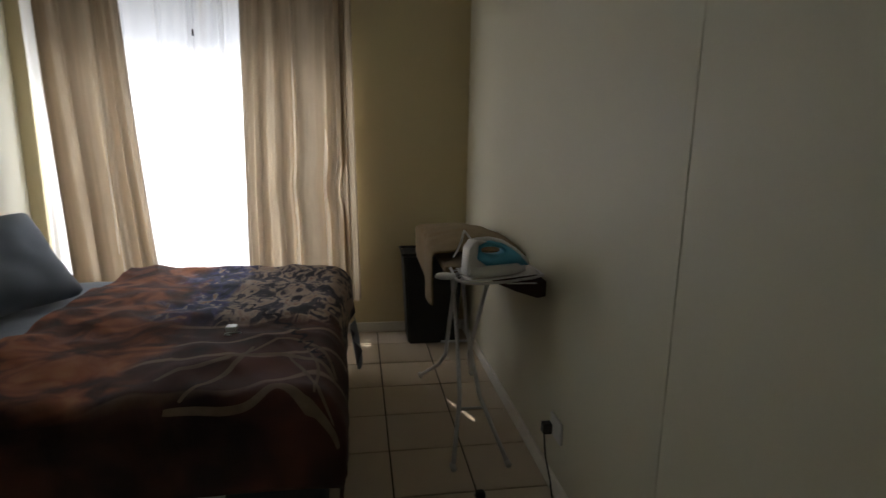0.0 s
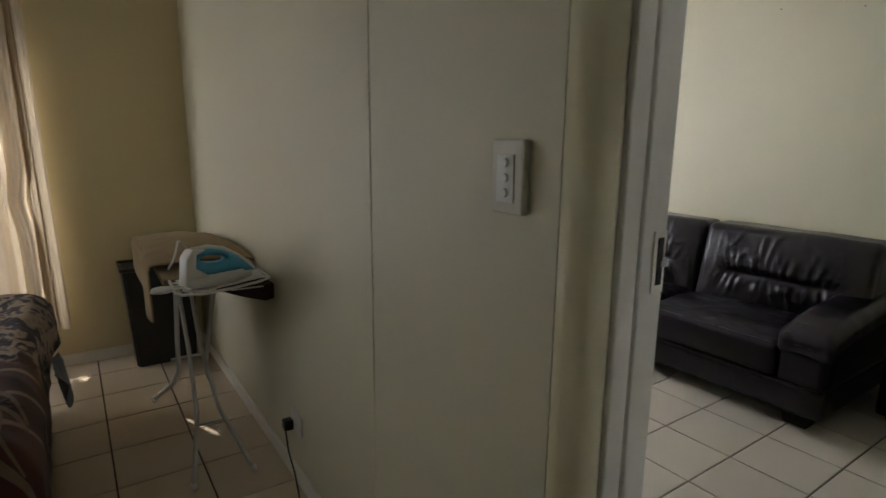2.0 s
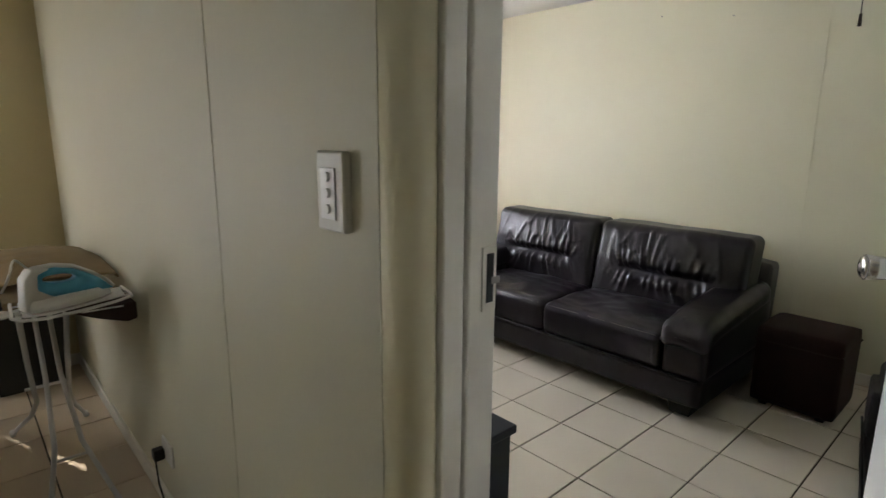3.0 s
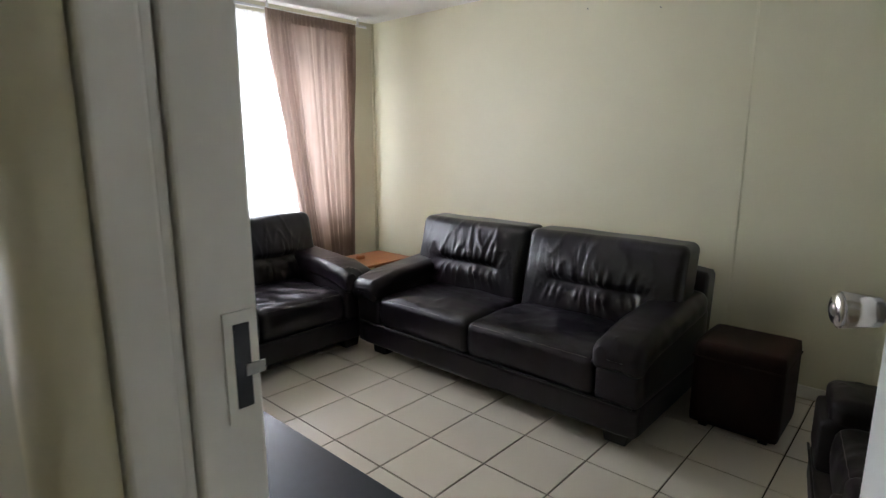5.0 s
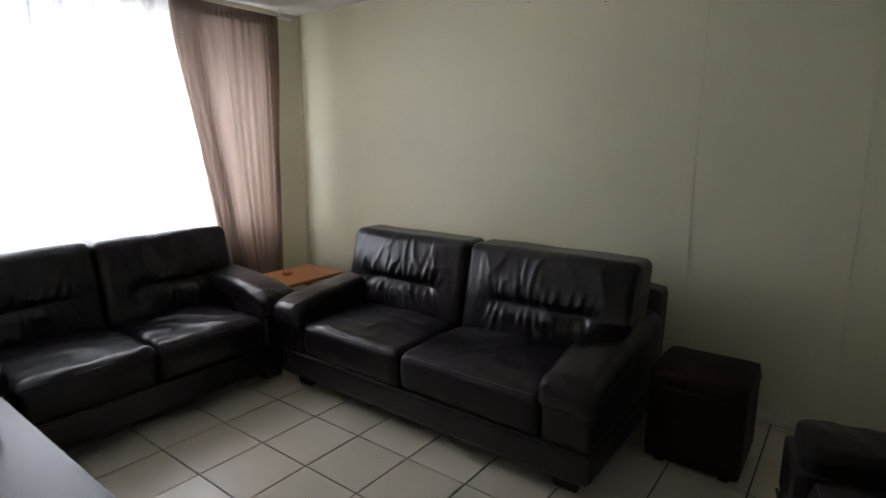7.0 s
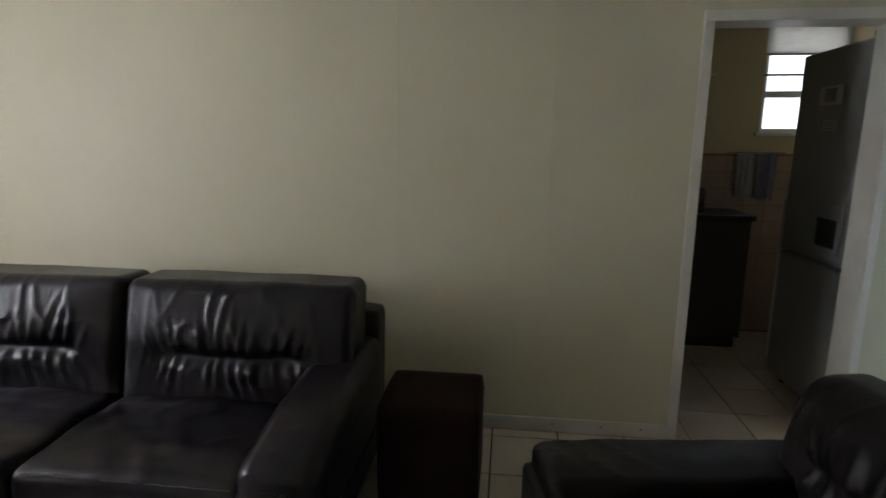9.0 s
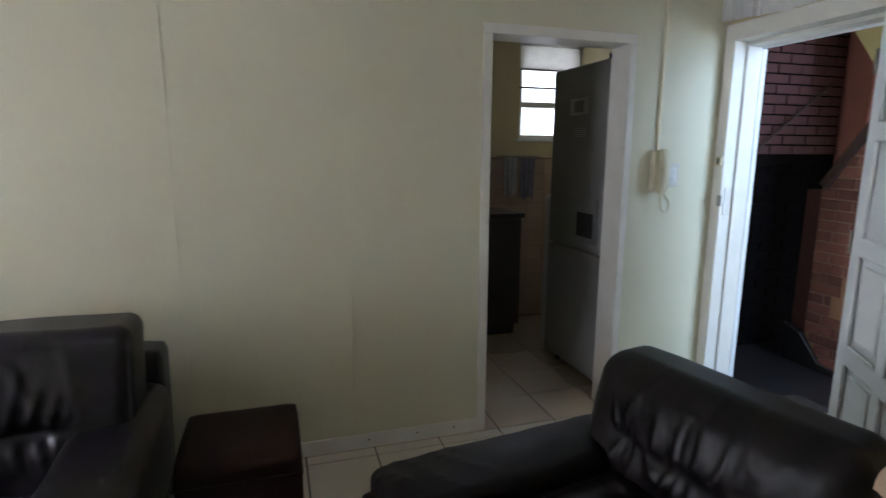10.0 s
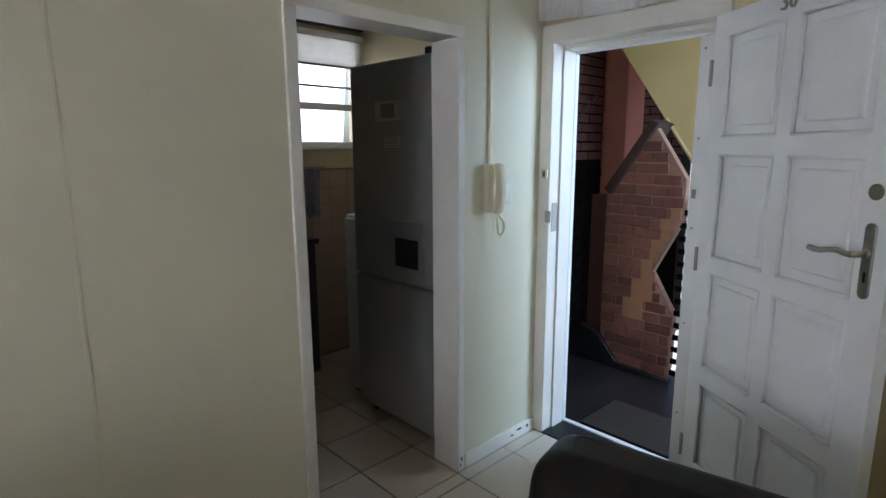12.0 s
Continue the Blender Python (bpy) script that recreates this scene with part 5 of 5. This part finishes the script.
sock = thing("wall_socket", "white socket with a black plug above the skirting", "socket")
part("plate", B(XP0 - 0.010, XP0 - 0.0005, 1.905, 2.025, 0.235, 0.325, bevel=0.003), M_PLATE, sock)
bm = bmesh.new()
box(bm, XP0 - 0.05, XP0 - 0.0105, 1.985, 2.025, 0.24, 0.285, 0.006)
part("plug", bm, M_BLACKPL, sock, "black plug")
bm = bmesh.new()
tube(bm, [(XP0 - 0.045, 1.99, 0.24), (XP0 - 0.05, 1.95, 0.17), (XP0 - 0.045, 1.90, 0.10), (XP0 - 0.05, 1.84, 0.03), (XP0 - 0.09, 1.72, 0.006), (XP0 - 0.16, 1.6, 0.006), (XP0 - 0.22, 1.66, 0.006), (0.56, 1.86, 0.006), (0.50, 1.97, 0.006)], 0.0035, 7)
part("lead", smooth(bm), M_LEAD, sock, "black lead trailing over the tiles")
bm = bmesh.new()
soft(bm, 0.04, 0.04, 0.035, 0.014, 6, (0.52, 1.95, 0.018))
single("cable_end", bm, M_BLACKPL, "small black connector lying on the tiles", "connector")


def switch_plate(name, label, x, ys, zs, rockers, depth=0.012):
    s = thing(name, label, "light switch")
    a, b = (x - depth, x - 0.0005)
    part("plate", B(a, b, ys[0], ys[1], zs[0], zs[1], bevel=0.004), M_SWITCH, s)
    yc, w = (ys[0] + ys[1]) / 2, (ys[1] - ys[0])
    inner = part("insert", B(a - 0.003, a - 0.0002, yc - w * 0.24, yc + w * 0.30, zs[0] + 0.022, zs[1] - 0.028, bevel=0.001), M_PLATE, s)
    n = rockers
    h = (zs[1] - zs[0] - 0.055) / n
    for k in range(n):
        z = zs[0] + 0.026 + h * (k + 0.5)
        bm = bmesh.new()
        rod(bm, (a - 0.0032, yc, z), (a - 0.008, yc, z), 0.0085, 0.0075, seg=16)
        part("rocker", bm, M_PLATE, inner)
    return s


switch_plate("light_switch", "white three-way light switch on the bedroom wall", XP0, (0.622, 0.708), (1.316, 1.454), 3, 0.019)

# small hooks high on the lounge wall
for y, z in ((1.42, 2.285), (-0.4, 2.36)):
    bm = bmesh.new()
    rod(bm, (XF0, y, z), (XF0 - 0.012, y, z), 0.004, seg=8)
    single("wall_hook", bm, M_STEELDARK, "tiny dark picture hook in the cream wall", "hook")

# ---- beside the entrance: intercom, switch, conduit ----
ic = thing("intercom_phone", "ivory intercom handset hung on the wall by the door", "intercom")
part("base", B(XF0 - 0.035, XF0 - 0.0005, -1.575, -1.500, 1.262, 1.488, bevel=0.01, seg=3), M_IVORY, ic)
bm = bmesh.new()


def handset(p):
    t = p.z / 0.12
    return Vector((p.x - 0.020 * (1 - t * t) + 0.008, p.y, p.z))


soft(bm, 0.040, 0.052, 0.235, 0.018, 10, (XF0 - 0.062, -1.545, 1.375), handset)
part("handset", bm, M_IVORY, ic)
bm = bmesh.new()
pts = [(-0.05, -1.545, 1.262), (-0.055, -1.547, 1.20), (-0.05, -1.560, 1.165), (-0.045, -1.585, 1.150), (-0.04, -1.612, 1.165), (-0.035, -1.618, 1.205), (-0.025, -1.60, 1.235), (-0.015, -1.585, 1.26)]
coil = []
for i in range(120):
    f = i / 119 * (len(pts) - 1)
    k = min(int(f), len(pts) - 2)
    p = Vector(pts[k]).lerp(Vector(pts[k + 1]), f - k) + Vector((XF0, 0, 0))
    a = i * 1.5
    coil.append(p + Vector((0.005 * math.cos(a), 0.005 * math.sin(a), 0)))
tube(bm, coil, 0.0028, 6)
part("coiled_cord", smooth(bm), M_IVORY, ic)
part("conduit", B(XF0 - 0.016, XF0 - 0.0005, -1.552, -1.532, 1.488, CEIL, bevel=0.003), M_IVORY, ic, "cream cable conduit up to the ceiling")
switch_plate("light_switch", "white switch plate beside the intercom", XF0, (-1.690, -1.615), (1.29, 1.418), 3)

# ---- kitchen ----
fr = thing("fridge", "tall silver-grey fridge freezer with a water dispenser", "fridge")
FX0, FX1, FY = 4.545, 5.225, -1.372
part("body", B(FX0 + 0.02, FX1 - 0.005, -2.08, FY - 0.062, 0.04, 1.985, bevel=0.008), M_FRIDGE, fr)
up = part("upper_door", B(FX0, FX1, FY - 0.06, FY, 0.862, 1.995, bevel=0.012, seg=3), M_FRIDGE, fr)
lo = part("lower_door", B(FX0, FX1, FY - 0.06, FY, 0.07, 0.850, bevel=0.012, seg=3), M_FRIDGE, fr)
part("door_edge_trim", B(FX0 - 0.006, FX0 + 0.018, FY - 0.05, FY + 0.004, 0.87, 1.985, bevel=0.004), M_FRIDGE_SIDE, up)
part("door_edge_trim", B(FX0 - 0.006, FX0 + 0.018, FY - 0.05, FY + 0.004, 0.08, 0.842, bevel=0.004), M_FRIDGE_SIDE, lo)
part("hinge_cap", B(FX0 + 0.01, FX0 + 0.09, FY - 0.12, FY - 0.02, 1.996, 2.03, bevel=0.006), M_BLACKPL, fr)
disp = part("dispenser", B(4.625, 4.875, FY + 0.0005, FY + 0.010, 0.925, 1.195, bevel=0.004), M_FRIDGE, up)
part("surround", B(4.637, 4.863, FY + 0.0102, FY + 0.0112, 0.935, 1.13), M_FRIDGE, disp, "silver surround")
part("recess", B(4.66, 4.84, FY + 0.0113, FY + 0.0125, 0.955, 1.105), M_BLACKPL, disp, "dark dispenser recess")
lab = part("label", B(4.785, 5.0, FY + 0.0005, FY + 0.002, 1.70, 1.80), M_FRIDGE_SIDE, up, "pale printed label")
part("printed_block", B(4.84, 4.95, FY + 0.0022, FY + 0.003, 1.715, 1.785), M_STEELDARK, lab)
lab = part("label", B(4.805, 4.925, FY + 0.0005, FY + 0.002, 1.565, 1.62), M_FRIDGE_SIDE, up, "small printed label")
for k in range(4):
    part("printed_bar", B(4.815, 4.915, FY + 0.0022, FY + 0.003, 1.572 + 0.012 * k, 1.577 + 0.012 * k), M_STEELDARK, lab)
for x in (FX0 + 0.06, FX1 - 0.06):
    for y in (-1.46, -2.0):
        bm = bmesh.new()
        rod(bm, (x, y, 0), (x, y, 0.045), 0.022)
        part("foot", bm, M_BLACKPL, fr)

kw = tagged(new("window_kitchen"), "white kitchen window with bars and a half-raised blind", "window", kind="structure")
y0, y1, z0, z1 = KW["y0"], KW["y1"], KW["z0"], KW["z1"]
for n, b in (("frame", (XK + 0.03, XK + 0.07, y0, y0 + 0.035, z0, z1)), ("frame", (XK + 0.03, XK + 0.07, y1 - 0.035, y1, z0, z1)), ("frame", (XK + 0.03, XK + 0.07, y0 + 0.035, y1 - 0.035, z1 - 0.035, z1)),
             ("frame", (XK + 0.03, XK + 0.07, y0 + 0.035, y1 - 0.035, z0, z0 + 0.03)), ("transom", (XK + 0.032, XK + 0.068, y0 + 0.035, y1 - 0.035, 1.838, 1.886)), ("sill", (XK - 0.03, XK + 0.028, y0 - 0.03, y1 + 0.03, z0 - 0.025, z0 - 0.002))):
    part(n, B(*b, bevel=0.003), M_WHITE, kw)
for a, b in ((z0 + 0.03, 1.838), (1.886, z1 - 0.035)):
    p = part("pane", B(XK + 0.048, XK + 0.052, y0 + 0.035, y1 - 0.035, a, b), M_GLASS, kw)
    p.visible_shadow = False
for z in (2.0, 2.145):
    bm = bmesh.new()
    rod(bm, (XK + 0.012, y0 - 0.02, z), (XK + 0.012, y1 + 0.03, z), 0.008, seg=8)
    part("bar", bm, M_BLACKPL, kw)
bd = thing("window_blind", "pale roller blind half lowered over the kitchen window", "blind")
part("cloth", B(XK - 0.012, XK - 0.008, y0 - 0.02, y1 + 0.01, 2.15, 2.33), M_BLIND, bd)
bm = bmesh.new()
rod(bm, (XK - 0.03, y0 - 0.03, 2.35), (XK - 0.03, y1 + 0.02, 2.35), 0.022)
part("roller", smooth(bm), M_BLIND, bd)
part("bottom_bar", B(XK - 0.018, XK - 0.003, y0 - 0.02, y1 + 0.01, 2.135, 2.1495, bevel=0.002), M_STEELDARK, bd)
for k in range(3):
    setting("trim_kitchen_cornice_%d" % k, B(XK - 0.06 - 0.05 * k, XK - 0.02 - 0.05 * k, -2.1, 0.2, 2.40 + 0.05 * k, 2.43 + 0.05 * k, bevel=0.003), M_CUPB, "dark ceiling slat above the kitchen window", "trim")

cp = thing("kitchen_counter", "dark kitchen counter with cupboards under it", "kitchen counter")
part("worktop", B(5.66, XK - 0.014, -1.40, 0.6, 0.965, 1.0, bevel=0.004), M_COUNTER, cp)
part("carcass", B(5.70, XK - 0.014, -1.385, 0.6, 0.10, 0.965), M_CUPB, cp)
part("plinth", B(5.76, XK - 0.014, -1.375, 0.6, 0.0, 0.10), M_COUNTER, cp)
for k in range(4):
    a = -1.38 + 0.49 * k
    dd = part("cupboard_door", B(5.680, 5.699, a, a + 0.485, 0.12, 0.95, bevel=0.003), M_CUPB, cp)
    part("handle", B(5.662, 5.680, a + 0.40, a + 0.415, 0.70, 0.85, bevel=0.003), M_STEELDARK, dd)
wp = thing("white_appliance", "slim white appliance standing beside the fridge", "appliance")
part("body", B(5.27, 5.50, -2.08, -1.50, 0.02, 1.16, bevel=0.01), M_WHITE, wp)
part("door", B(5.275, 5.495, -1.499, -1.485, 0.05, 1.14, bevel=0.006), M_WHITE, wp)
part("foot", B(5.29, 5.48, -2.05, -1.52, 0.0, 0.02), M_BLACKPL, wp)


def hung_cloth(label, y0, y1, z0, z1, material, seed):
    c = thing("dish_cloth", label, "dish cloth", group="dish cloths")
    bm = bmesh.new()
    curtain(bm, top=(y0, y1), bottom=(y0 + 0.01, y1 - 0.01), z0=z0, z1=z1, y=0.0, folds=2.5, depth=0.012, seed=seed, nu=30, nv=10)
    for v in bm.verts:
        v.co = Vector((XK - 0.055 + v.co.y, v.co.x, v.co.z))
    part("cloth", bm, material, c)


M_LILAC = mat("lilac_grey_cloth", (0.26, 0.24, 0.28), 0.9, var=0.25, scale=18, bump=0.4)
M_PALECLOTH = mat("pale_grey_cloth", (0.42, 0.40, 0.38), 0.9, var=0.2, scale=18, bump=0.4)
hung_cloth("pale grey dish cloth on a rail", -1.53, -1.40, 1.10, 1.42, M_PALECLOTH, 31)
hung_cloth("lilac dish cloth on a rail", -1.69, -1.55, 1.08, 1.42, M_LILAC, 32)
rl = thing("towel_rail", "thin steel towel rail on the kitchen wall", "towel rail")
bm = bmesh.new()
rod(bm, (XK - 0.045, -1.74, 1.43), (XK - 0.045, -1.34, 1.43), 0.006, seg=8)
for y in (-1.73, -1.35):
    rod(bm, (XK - 0.045, y, 1.43), (XK, y, 1.43), 0.005, seg=8)
part("rail", bm, M_STEELDARK, rl)
for z in (1.69, 2.0):
    bm = bmesh.new()
    rod(bm, (XK - 0.001, -1.18, z), (XK - 0.05, -1.19, z + 0.004), 0.008, seg=8)
    single("wall_peg", smooth(bm), M_PLATE, "short white peg on the kitchen wall", "peg")
for k, (y, r, h) in enumerate(((-1.05, 0.07, 0.16), (-0.88, 0.05, 0.22), (-0.66, 0.09, 0.13))):
    jar = thing("canister", "dark kitchen canister with a lid on the counter", "canister", group="canisters")
    bm = bmesh.new()
    rod(bm, (5.88, y, 1.0005), (5.88, y, 1.0 + h), r * 0.95, r, seg=20)
    part("body", smooth(bm), M_CUPB, jar)
    bm = bmesh.new()
    rod(bm, (5.88, y, 1.0005 + h), (5.88, y, 1.02 + h), r * 0.98, r * 0.8, seg=20)
    part("lid", smooth(bm), M_COUNTER, jar)

dado = setting("trim_kitchen_dado", B(XK - 0.008, XK - 0.0005, -2.1, 0.9, 0.0, 1.42), M_MORTAR, "peach wall tiles behind the kitchen counter", "wall tiles")


# ---- stair landing outside the entrance ----
M_YARD = mat("pale_concrete_yard", (0.62, 0.60, 0.55), 0.9, var=0.15, scale=0.5, fine=8, bump=0.2)
setting("ground", B(-400, 400, -400, 400, -3.3, -3.1), M_YARD, "pale paved yard far below the flat", "ground")
bm = bmesh.new()
prism(bm, [(1.8, YE1 - 0.002), (1.8, -3.37), (4.80, -3.37), (4.80, -5.3), (7.0, -5.3), (7.0, YE1 - 0.002)], "z", -0.25, -0.03)
setting("landing_floor", bm, M_LANDING, "dark polished concrete stair landing", "floor")
# unseen wall and soffit, added to keep sun and sky off the landing
setting("outer_wall_sun_block", B(XW - 0.15, 7.0, -2.27, YE1 - 0.002, CEIL + 0.121, 3.2), M_OUTYELLOW, "unseen ochre wall added above the flat's entrance to block the sun", "wall")
setting("landing_ceiling", B(2.0, 7.0, -5.3, -2.272, 3.05, 3.2), M_OUTYELLOW, "unseen ochre soffit added over the landing", "ceiling")
single("doormat", B(3.62, 4.22, -2.62, -2.22, -0.0295, -0.012, bevel=0.004), M_MAT, "worn brown doormat outside the entrance", "doormat")
setting("outer_wall_face", B(1.0, 3.40, -2.2, -2.104, -0.03, 3.05), M_BRICK2, "brick outer face of the flat", "wall")

PY = -3.15          # front of the brick balustrade
bal = tagged(new("wall_stair_balustrade"), "face brick stair balustrade with an orange plaster band", "wall", kind="structure")
bm = bmesh.new()
prism(bm, [(4.65, 0.17), (4.65, 1.27), (4.32, 1.70), (4.095, 1.36), (4.095, 1.10), (4.28, 0.72), (4.11, 0.44), (4.125, -0.02), (4.45, -0.02)], "y", PY - 0.06, PY - 0.004)
part("mortar_core", bm, M_MORTAR, bal)
bm = bmesh.new()
prism(bm, [(4.665, 1.27), (4.34, 1.745), (4.29, 1.715), (4.61, 1.235)], "y", PY - 0.22, PY + 0.025, 0.006)
part("coping", bm, M_COPING, bal, "dark brick coping")
bm = bmesh.new()
for k in range(11):
    z = 0.365 + 0.073 * k          # toothed edge, one brick course a step
    edge = 4.11 + (z - 0.44) * 0.607 if z < 0.72 else 4.28 - (z - 0.72) * 0.487
    x1 = 4.475 - 0.030 * k + (0.035 if k % 2 else 0.0)
    x0 = max(edge + 0.012, x1 - 0.15)
    box(bm, x0, max(x1, x0 + 0.05), PY - 0.003, PY + 0.0085, z, z + 0.073)
part("plaster_band", bm, M_PLASTER, bal, "orange plaster band along the flight")
bm = bmesh.new()
prism(bm, [(4.80, -0.03), (4.80, 0.24), (4.66, 0.20), (4.50, 0.02), (4.10, -0.02), (4.10, -0.03)], "y", PY - 0.02, PY + 0.03, 0.004)
part("skirting", bm, M_LANDING, bal, "black painted skirting")
bm = bmesh.new()
prism(bm, [(3.2, 0.10), (4.03, 1.31), (4.35, 1.745), (5.02, 2.70), (5.02, 3.05), (3.2, 3.05)], "y", -4.4, PY - 0.21)
setting("upper_flight", bm, M_OUTYELLOW, "ochre plastered underside of the upper stair flight", "stairs")
bm = bmesh.new()
rod(bm, (4.02, PY - 0.20, 1.29), (4.345, PY - 0.20, 1.755), 0.012, seg=8)
setting("trim_stair_edge", bm, M_OUTYELLOW, "pale edge of the upper flight", "trim")
setting("wall_stair_side_core", B(5.06, 5.3, -3.75, YE1 - 0.17, -0.03, 3.05), M_MORTAR2, "joint bed of the stairwell wall, darkened for its shade", "wall")
rail = thing("stair_handrail", "thin dark painted handrail on the stairwell wall", "handrail")
bm = bmesh.new()
rod(bm, (5.00, -3.55, 1.98), (5.00, -2.55, 1.22), 0.010, seg=10)
part("bar", smooth(bm), M_COPING, rail)
for y, z in ((-3.50, 1.942), (-2.70, 1.334)):
    bm = bmesh.new()
    rod(bm, (5.00, y, z - 0.012), (5.05, y, z - 0.03), 0.008, seg=8)
    part("bracket", bm, M_STEELDARK, rail)
setting("wall_stair_pillar", B(4.88, 5.2, -4.1, -3.80, -0.03, 3.05, bevel=0.01), M_PINK, "pink plastered stairwell pillar", "wall")
setting("wall_stair_back_core", B(4.72, 7.0, -4.75, -4.55, -0.03, 3.05), M_MORTAR2, "dark joint bed of the stairwell's back wall", "wall")
setting("wall_stair_pier", B(4.655, 4.80, PY - 0.20, PY - 0.05, -0.03, 1.22, bevel=0.006), M_BRICK2, "dark brick end of the balustrade", "wall")
screen = tagged(new("wall_vent_screen"), "dark screen with a column of daylight slots", "wall", kind="structure")

part("slab", B(4.215, 4.40, PY - 0.29, PY - 0.215, -0.03, 1.22), M_MORTAR2, screen)
for k in range(14):
    z = 0.02 + 0.085 * k
    part("slat", B(4.040, 4.118, PY - 0.03, PY - 0.01, z, z + 0.034), M_MORTAR2, screen)
part("stile", B(4.012, 4.039, PY - 0.05, PY - 0.01, -0.03, 1.24), M_MORTAR2, screen)


# ---- tiles and bricks ----
def chip_mesh(name, w, d, h, c):
    """A slab with its top at z = 0 and its upper edges chamfered by c."""
    x, y = w / 2, d / 2
    v = [(-x, -y, -h), (x, -y, -h), (x, y, -h), (-x, y, -h), (-x, -y, -c), (x, -y, -c), (x, y, -c), (-x, y, -c),
         (-x + c, -y + c, 0), (x - c, -y + c, 0), (x - c, y - c, 0), (-x + c, y - c, 0)]
    f = [(8, 9, 10, 11)]
    for i in range(4):
        j = (i + 1) % 4
        f += [(i, j, 4 + j, 4 + i), (4 + i, 4 + j, 8 + j, 8 + i)]
    me = bpy.data.meshes.new(name)
    me.from_pydata(v, [], f)
    return me


def lay_tiles(parent, x0, x1, y0, y1, ox, oy, material=M_TILE):
    meshes = {}
    g = 0.0075
    i0, i1 = math.floor((x0 - ox) / TILE), math.ceil((x1 - ox) / TILE)
    j0, j1 = math.floor((y0 - oy) / TILE), math.ceil((y1 - oy) / TILE)
    for i in range(i0, i1):
        for j in range(j0, j1):
            a, b = max(x0, ox + i * TILE + g / 2), min(x1, ox + (i + 1) * TILE - g / 2)
            c, d = max(y0, oy + j * TILE + g / 2), min(y1, oy + (j + 1) * TILE - g / 2)
            if b - a < 0.01 or d - c < 0.01:
                continue
            key = (round(b - a, 4), round(d - c, 4))
            if key not in meshes:
                meshes[key] = chip_mesh("tile", *key, 0.008, 0.0012)
                meshes[key].materials.append(material)
            ob = new("tile", meshes[key])
            ob.parent = parent
            ob.matrix_basis = pose((a + b) / 2, (c + d) / 2, random.uniform(-0.0004, 0.0004), random.uniform(-0.08, 0.08), random.uniform(-0.08, 0.08), 0)


lounge_floor, bedroom_floor = bpy.data.objects["floor_lounge"], bpy.data.objects["floor_bedroom"]
lay_tiles(lounge_floor, XP1 - 0.075, 4.336, YE0 + 0.022, YL, 2.915, 1.722)
lay_tiles(lounge_floor, 4.343, XK, -2.1, 0.9, 4.677, -0.984, M_TILE_WARM)
wall_chip = chip_mesh("tile", 0.146, 0.122, 0.006, 0.001)
wall_chip.materials.append(M_DADO)
for i in range(20):
    for j in range(11):
        ob = new("tile", wall_chip)
        ob.parent = dado
        ob.matrix_basis = pose(XK - 0.0125, -2.02 + 0.15 * i, 0.083 + 0.126 * j, 90, 0, -90)
lay_tiles(bedroom_floor, XW, XP1 - 0.083, YS, YB, 0.178, 2.676, M_TILE_WARM)


def inside(p, poly):
    hit = False
    for (x1, y1), (x2, y2) in zip(poly, poly[1:] + poly[:1]):
        if (y1 > p[1]) != (y2 > p[1]) and p[0] < (x2 - x1) * (p[1] - y1) / (y2 - y1) + x1:
            hit = not hit
    return hit


def lay_bricks(parent, poly, place, material, length=0.222, height=0.073, joint=0.011, depth=0.03):
    """Bricks in stretcher bond over a polygon; place(a, z) gives the pose of a brick with its face out."""
    meshes = {}
    us, zs = [p[0] for p in poly], [p[1] for p in poly]
    row, z = 0, min(zs)
    while z < max(zs):
        u = min(us) - (length / 2 if row % 2 else 0)
        while u < max(us):
            cz = z + height / 2
            a, b = u, u + length - joint
            # shorten the brick until it lies inside the outline
            n = 16
            ok = [k for k in range(n + 1) if inside((a + (b - a) * k / n, cz), poly) and inside((a + (b - a) * k / n, cz - 0.03), poly) and inside((a + (b - a) * k / n, cz + 0.03), poly)]
            if len(ok) > 3:
                a2, b2 = a + (b - a) * ok[0] / n, a + (b - a) * ok[-1] / n
                key = round(b2 - a2, 3)
                if key not in meshes:
                    meshes[key] = chip_mesh("brick", key, height - joint, depth, 0.003)
                    meshes[key].materials.append(material)
                ob = new("brick", meshes[key])
                ob.parent = parent
                ob.matrix_basis = place((a2 + b2) / 2, cz) @ pose(0, 0, random.uniform(-0.002, 0.002), random.uniform(-0.5, 0.5), random.uniform(-0.5, 0.5), random.uniform(-0.4, 0.4))
            u += length
        z += height
        row += 1


lay_bricks(bal, [(4.65, 0.20), (4.65, 1.27), (4.32, 1.70), (4.10, 1.36), (4.10, 1.14), (4.28, 0.72), (4.115, 0.44), (4.13, 0.0), (4.52, 0.0)], lambda a, z: pose(a, PY + 0.005, z, 90, 0, 180), M_BRICK)
side, back = bpy.data.objects["wall_stair_side_core"], bpy.data.objects["wall_stair_back_core"]
lay_bricks(side, [(-3.75, 1.46), (-3.75, 3.03), (-2.30, 3.03), (-2.30, 1.46)], lambda a, z: pose(5.052, a, z, 90, 0, -90), M_BRICK2)
# lower courses use the near-black brick, which stands in for shade here
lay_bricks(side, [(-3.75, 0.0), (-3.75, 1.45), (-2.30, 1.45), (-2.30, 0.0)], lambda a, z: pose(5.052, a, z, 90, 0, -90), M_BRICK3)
lay_bricks(back, [(4.72, 1.2), (4.72, 3.03), (5.9, 3.03), (5.9, 1.2)], lambda a, z: pose(a, -4.542, z, 90, 0, 180), M_BRICK2)
